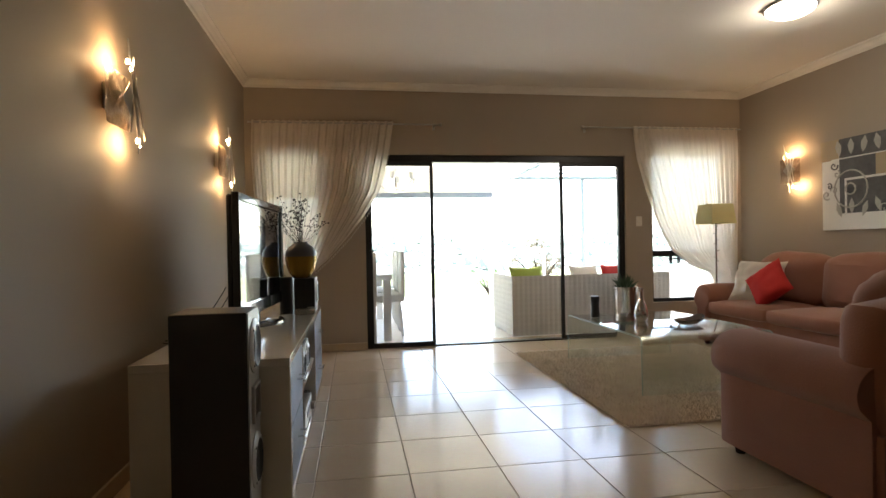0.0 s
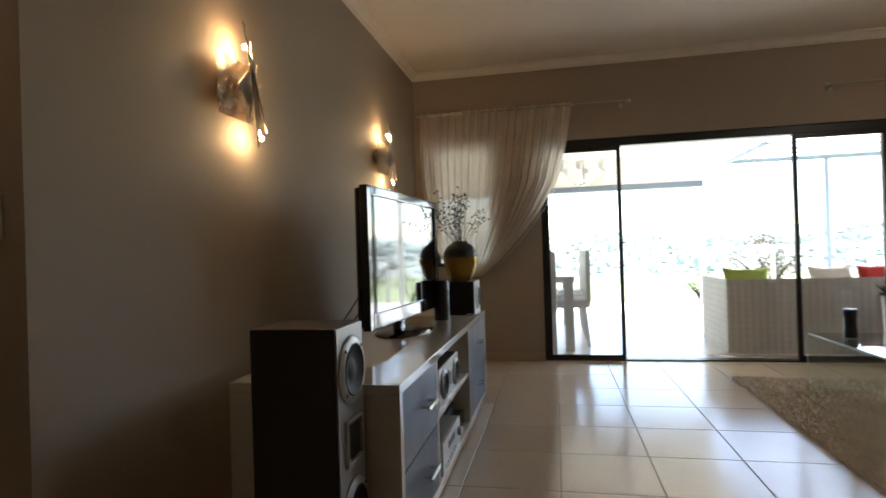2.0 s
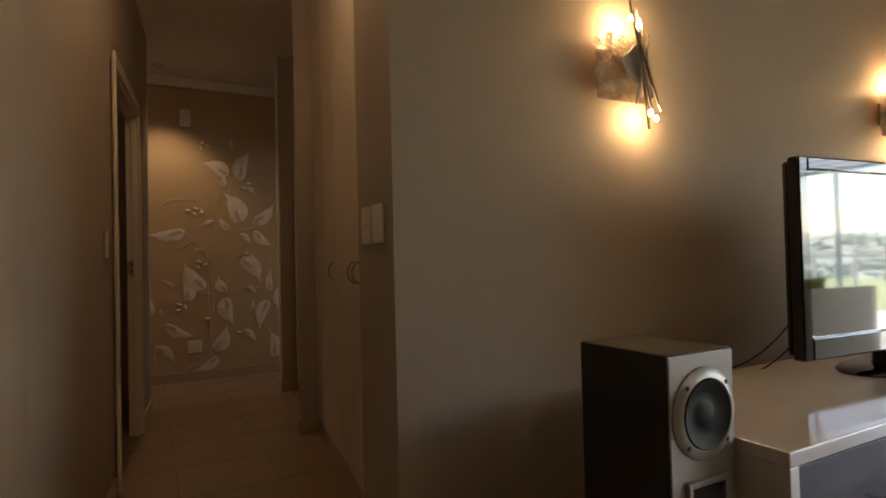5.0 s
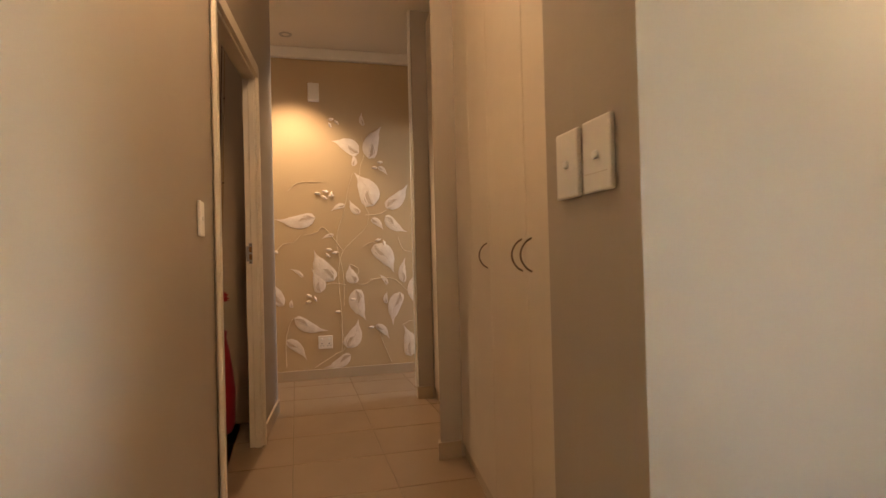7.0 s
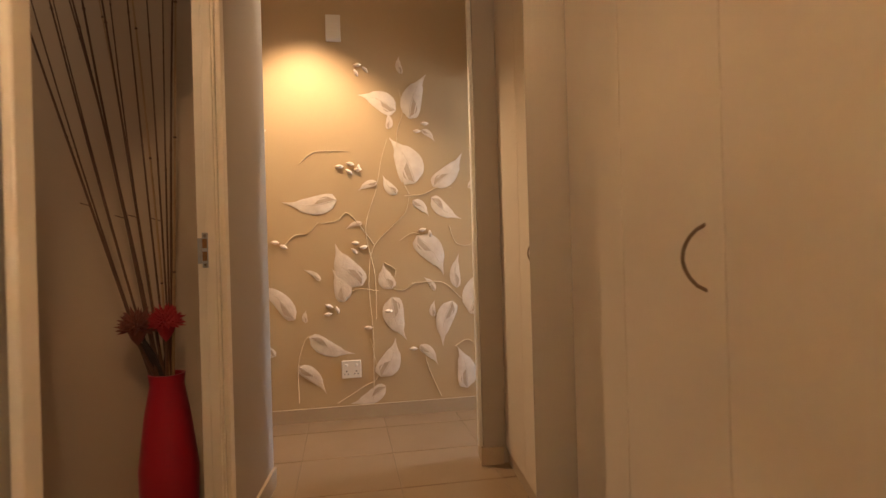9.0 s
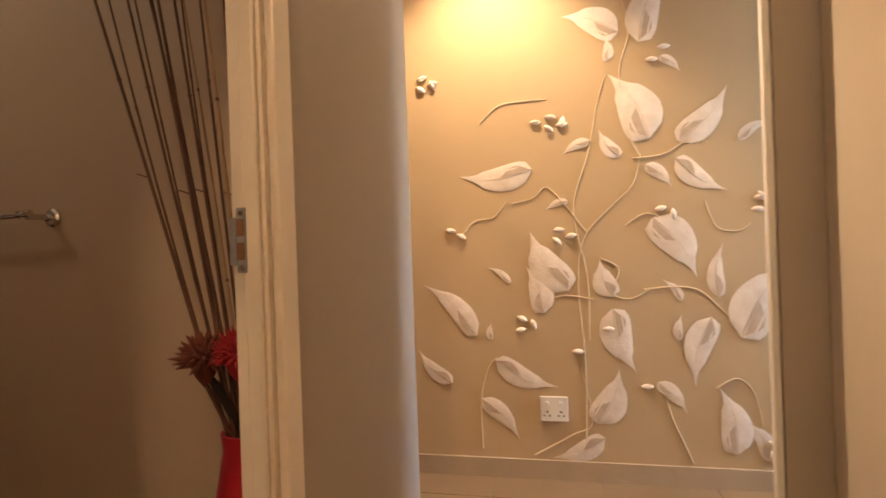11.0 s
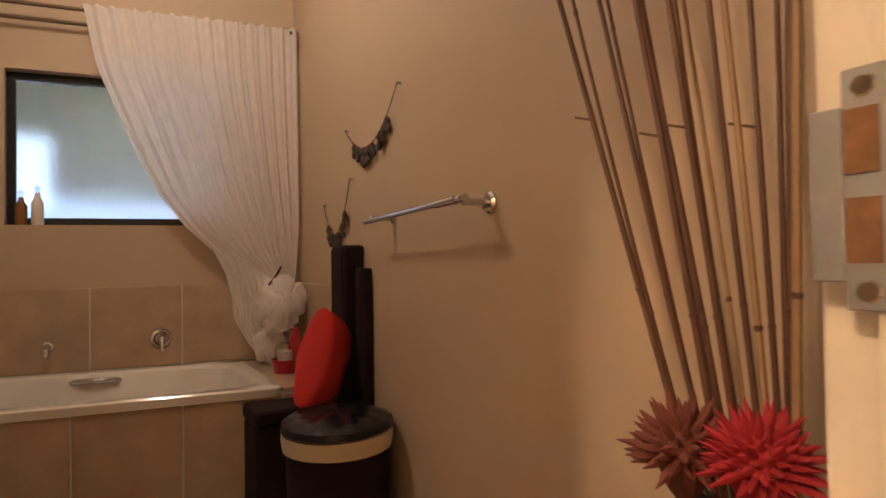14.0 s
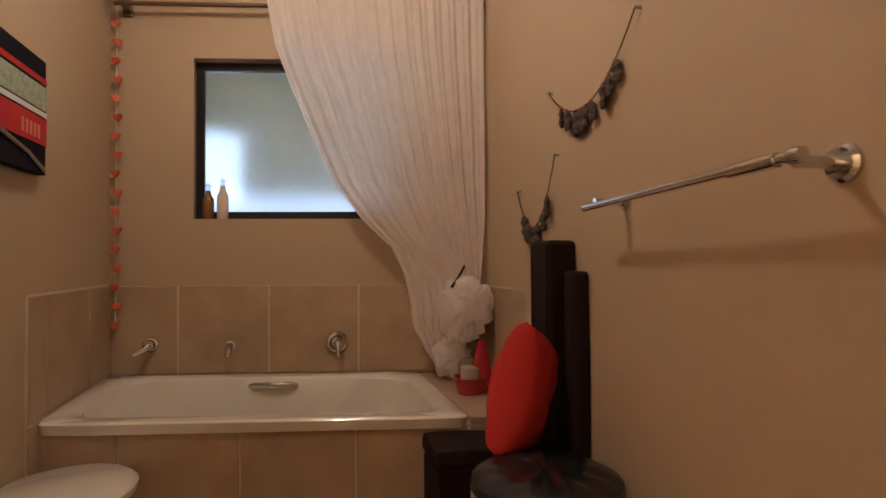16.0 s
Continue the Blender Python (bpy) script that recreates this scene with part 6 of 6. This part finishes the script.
# hanging garlands
GW = material("grey_brown_driftwood", (0.05, 0.032, 0.025), 0.8, second=(0.09, 0.06, 0.045), scale=30, bump=0.4)
def garland(name, a, b, sag, n, seed):
    g = thing(name, "garland of small dark wooden charms and orange beads on cord", "decoration", (-3.018, 0, 0), TOWEL_TURN, "garlands")
    pts = bow((0.012, *a), (0.012, *b), (0, 0, sag), 16)
    part("cord", tube(pts, 0.0018, 5), DTWIG, g, smooth=True)
    for p in (a, b):
        part("nail", tube([(-0.004, *p), (0.016, *p)], 0.004, 6), STEEL, g)
    r = random.Random(seed)
    for i in range(n):
        t = 0.16 + 0.66 * i / (n - 1)
        p = pts[round(t * 16)]
        h = r.uniform(0.055, 0.075)
        pl = thing_part("charm", g, p, h, r)
        part("bead", moved(lathe([(0, -0.006), (0.006, 0), (0, 0.006)], 8), Matrix.Translation(p)), bpy.data.materials["orange_red_felt"], g)


def thing_part(name, parent, p, h, r):
    bm = lathe([(0, -h), (h * 0.22, -h * 0.92), (h * 0.34, -h * 0.7), (h * 0.20, -h * 0.5), (h * 0.33, -h * 0.3), (h * 0.16, -h * 0.05), (0, 0)], 8, 0.45, 1.0)
    for v in bm.verts:
        v.co.y += 0.006 * noise.noise(v.co * 60 + Vector((p.y * 50, 0, 0)))
    return part(name, moved(bm, Matrix.Translation(p) @ Euler((r.uniform(-0.3, 0.3), 0, r.uniform(-0.5, 0.5))).to_matrix().to_4x4()), GW, parent)


garland("garland", (-0.315, 1.60), (-0.784, 1.54), -0.13, 9, 1)
garland("garland", (-0.745, 1.345), (-1.055, 1.27), -0.17, 6, 2)

# dark panels, stool, cushion, bin
fp = thing("folded_screen", "tall dark brown leatherette panel leaning on the bathroom wall", "panel", (-3.019, 0, 0), TOWEL_TURN)
part("panel", box(0.0, 0.085, -0.765, -0.635, 0.0, 1.085, 0.012), WENGE, fp)
for y in (-0.752, -0.648):
    part("piping", tube([(0.086, y, 0.02), (0.087, y, 0.55), (0.086, y, 1.068)], 0.0025, 6), WENGE, fp, "thin sewn piping", smooth=True)
fp = thing("folded_screen", "narrow dark brown leatherette panel standing by the wall", "panel", (-3.019, 0, 0), TOWEL_TURN)
part("panel", box(0.0, 0.045, -0.63, -0.56, 0.0, 1.0, 0.01), WENGE, fp)
part("piping", tube([(0.046, -0.572, 0.02), (0.047, -0.572, 0.5), (0.046, -0.572, 0.985)], 0.0025, 6), WENGE, fp, "thin sewn piping", smooth=True)
st = thing("storage_stool", "dark brown leatherette storage stool in front of the bath", "stool", (-2.66, -0.84, 0))
part("body", box(-0.19, 0.0, -0.06, 0.12, 0.0, 0.45, 0.008), WENGE, st)
part("lid", box(-0.195, 0.005, -0.065, 0.125, 0.452, 0.505, 0.012), WENGE, st)
p = thing("red_bath_cushion", "bright red boxy cushion propped against dark panels", "cushion", (-2.885, -0.66, 0.672))
part("cover", moved(pillow(0.25, 0.35, 0.16, n=30, power=0.32, seed=4, crease=0.14), Euler((radians(80), radians(-16), radians(52))).to_matrix().to_4x4()), RED, p, smooth=True)
gb = thing("gift_basket", "red tub with clear jar and red ribbon on the bath ledge", "basket", at_wall(-2.90, 0.40, 0.546))
part("tub", lathe([(0, 0), (0.048, 0), (0.062, 0.06), (0.058, 0.06), (0.045, 0.006), (0, 0.006)], 20), REDP, gb, smooth=True)
part("jar", moved(lathe([(0, 0), (0.045, 0), (0.045, 0.07), (0.035, 0.085), (0, 0.087)], 20), pose(0.0, 0, 0.04)), glass("jar_glass", (0.9, 0.88, 0.84), 0.05), gb, smooth=True)
part("sponge", moved(lathe([(0, 0), (0.036, 0.002), (0.036, 0.05), (0, 0.052)], 12), pose(0.0, 0, 0.045)), CREAM, gb, smooth=True)
part("ribbon", moved(lathe([(0.045, 0), (0.03, 0.10), (0.012, 0.17), (0, 0.175)], 14), pose(-0.045, 0.0, 0.02)), REDP, gb, smooth=True)
bn = thing("laundry_bin", "dark round bin with black bag held by a cream band", "bin", (-2.846, -0.435, -0.0))
part("body", lathe([(0, 0), (0.13, 0), (0.155, 0.02), (0.163, 0.480), (0.16, 0.510), (0, 0.510)], 40), WENGE, bn, smooth=True)
part("band", lathe([(0.163, 0.440), (0.173, 0.442), (0.177, 0.47), (0.176, 0.494), (0.160, 0.496)], 40), BAND, bn, "gathered cream cloth band", smooth=True)
lid = lathe([(0, 0.548), (0.05, 0.550), (0.10, 0.546), (0.145, 0.538), (0.175, 0.522), (0.179, 0.503), (0.162, 0.508), (0, 0.511)], 48)
for v in lid.verts:
    if v.co.z > 0.530:
        a = math.atan2(v.co.y, v.co.x)
        v.co.z += 0.012 * noise.noise(v.co * 26) + 0.005 * math.sin(a * 9) * (0.16 - v.co.xy.length) / 0.16
part("bin_liner", lid, BAG, bn, "crumpled glossy black plastic liner", smooth=True)

tl = thing("toilet", "white ceramic toilet with its lid closed against the bathroom wall", "toilet", (-1.685, -0.93, 0))
part("bowl", moved(lathe([(0, 0), (0.10, 0), (0.11, 0.2), (0.16, 0.36), (0.17, 0.40), (0, 0.40)], 36, 1.0, 1.08), pose(0, 0, 0)), ENAMEL, tl, smooth=True)
part("lid", moved(lathe([(0.17, 0.402), (0.178, 0.41), (0.178, 0.425), (0.165, 0.434), (0, 0.437)], 44, 1.0, 1.08), pose(0, 0, 0)), ENAMEL, tl, smooth=True)
part("cistern", box(0.06, 0.15, -0.18, 0.18, 0.0, 0.40, 0.01), ENAMEL, tl)

# reeds and dried flowers in a red floor vase
rv = thing("reed_vase", "tall red floor vase with dry brown reeds and dried protea flowers", "vase", (-2.84, 0.92, 0.0))
part("vase", lathe([(0, 0), (0.08, 0), (0.10, 0.05), (0.105, 0.25), (0.08, 0.45), (0.06, 0.56), (0.065, 0.60), (0.055, 0.60), (0.05, 0.5), (0, 0.5)], 32), REDP, rv, smooth=True)
r = random.Random(14)
for i in range(16):
    f = i / 15
    y1 = -0.56 + 0.66 * f + r.uniform(-0.02, 0.02)
    x1 = 0.03 + r.uniform(-0.10, 0.12)
    pts = bow((r.uniform(-0.02, 0.02), -0.02 + 0.04 * f, 0.48), (x1, min(y1, 0.12), 2.35 + r.uniform(-0.1, 0.15)), (r.uniform(-0.02, 0.02), r.uniform(-0.02, 0.03), 0), 8)
    w0 = r.uniform(0.0032, 0.0065)
    pale = i in (7, 11, 15)
    part("reed", tube(pts, [w0 * (1 - 0.5 * k / 8) for k in range(9)], 6), STRAW if pale else REED, rv, "pale straw-coloured reed" if pale else "", smooth=True)
    for k in (2, 4, 6):
        part("reed_joint", moved(lathe([(w0 * 0.8, -0.004), (w0 * 1.15, 0), (w0 * 0.8, 0.004)], 8), Matrix.Translation(pts[k])), REED, rv)
    if i % 4 == 0:
        p = pts[3]
        part("twig", tube([p, p + Vector((0.0, -0.035, 0.012))], 0.0018, 5), REED, rv)
PRO = material("brown_protea_bract", (0.13, 0.025, 0.02), 0.7, second=(0.26, 0.08, 0.05), scale=20)
for nm, at, rad, mt, n in (("protea_flower", (0.05, -0.08, 0.785), 0.072, PRO, 80), ("red_flower", (0.06, 0.02, 0.80), 0.075, material("red_dried_flower", (0.42, 0.02, 0.03), 0.8, bump=0.5), 120)):
    bm = bmesh.new()
    at = Vector(at)
    for i in range(n):
        ph, th = i * 2.39996, math.acos(1 - 1.35 * (i + 0.5) / n)
        d = Vector((math.sin(th) * math.cos(ph), math.sin(th) * math.sin(ph), math.cos(th)))
        ln = rad * (1.0 if nm[0] == "p" else 0.85) * r.uniform(0.85, 1.15)
        join(bm, tube([at + d * rad * 0.25, at + d * ln * 0.7, at + d * ln], [0.005, 0.006 if nm[0] == "p" else 0.005, 0.0006], 5))
    join(bm, moved(lathe([(0, -rad), (rad * 0.3, -rad * 0.6), (rad * 0.55, 0), (rad * 0.4, rad * 0.4), (0, rad * 0.55)], 12), Matrix.Translation(at)))
    fl = part(nm, bm, mt, rv)
    part("stalk", tube([(0, 0, 0.5), tuple(at - Vector((0, 0, rad * 0.8)))], 0.006, 6), REED, rv)
for i in range(5):
    a = 3.4 + i * 0.5
    part("dry_leaf", tube(bow((0, 0, 0.55), (0.10 * math.cos(a), 0.12 * math.sin(a), 0.66 + 0.03 * i), (0, 0, 0.03), 5), [0.003, 0.01, 0.012, 0.009, 0.005, 0.001], 4), DTWIG, rv)

# ---- floor tiles ----
PX, PY, GX, GY = 0.433, 0.455, 1.312, 2.721
floor = bpy.data.objects["floor"]
proto = box(0.0025, PX - 0.0025, 0.0025, PY - 0.0025, -0.006, 0.0, 0.0012, seg=1)
tile_mesh = bpy.data.meshes.new("tile")
proto.to_mesh(tile_mesh)
proto.free()
tile_mesh.materials.append(TILE)
# same tile, its colour darkened for the dim passage
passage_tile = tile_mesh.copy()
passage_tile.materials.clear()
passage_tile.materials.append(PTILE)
rest = bmesh.new()
for i in range(-14, 10):
    for j in range(-12, 8):
        x, y = GX + i * PX, GY + j * PY
        inside_living = x > -0.45 and y > -2.6 and y < 6.15
        inside_passage = x <= -0.45 and x > -4.6 and 0.6 < y < 2.5
        if not (inside_living or inside_passage):
            continue
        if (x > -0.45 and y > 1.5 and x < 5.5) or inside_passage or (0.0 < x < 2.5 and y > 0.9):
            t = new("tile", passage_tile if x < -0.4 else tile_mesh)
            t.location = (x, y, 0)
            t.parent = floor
        else:
            box(x + 0.0025, x + PX - 0.0025, y + 0.0025, y + PY - 0.0025, -0.006, 0.0, into=rest)
tagged(part("tile_field", rest, TILE, floor), kind="stuff")
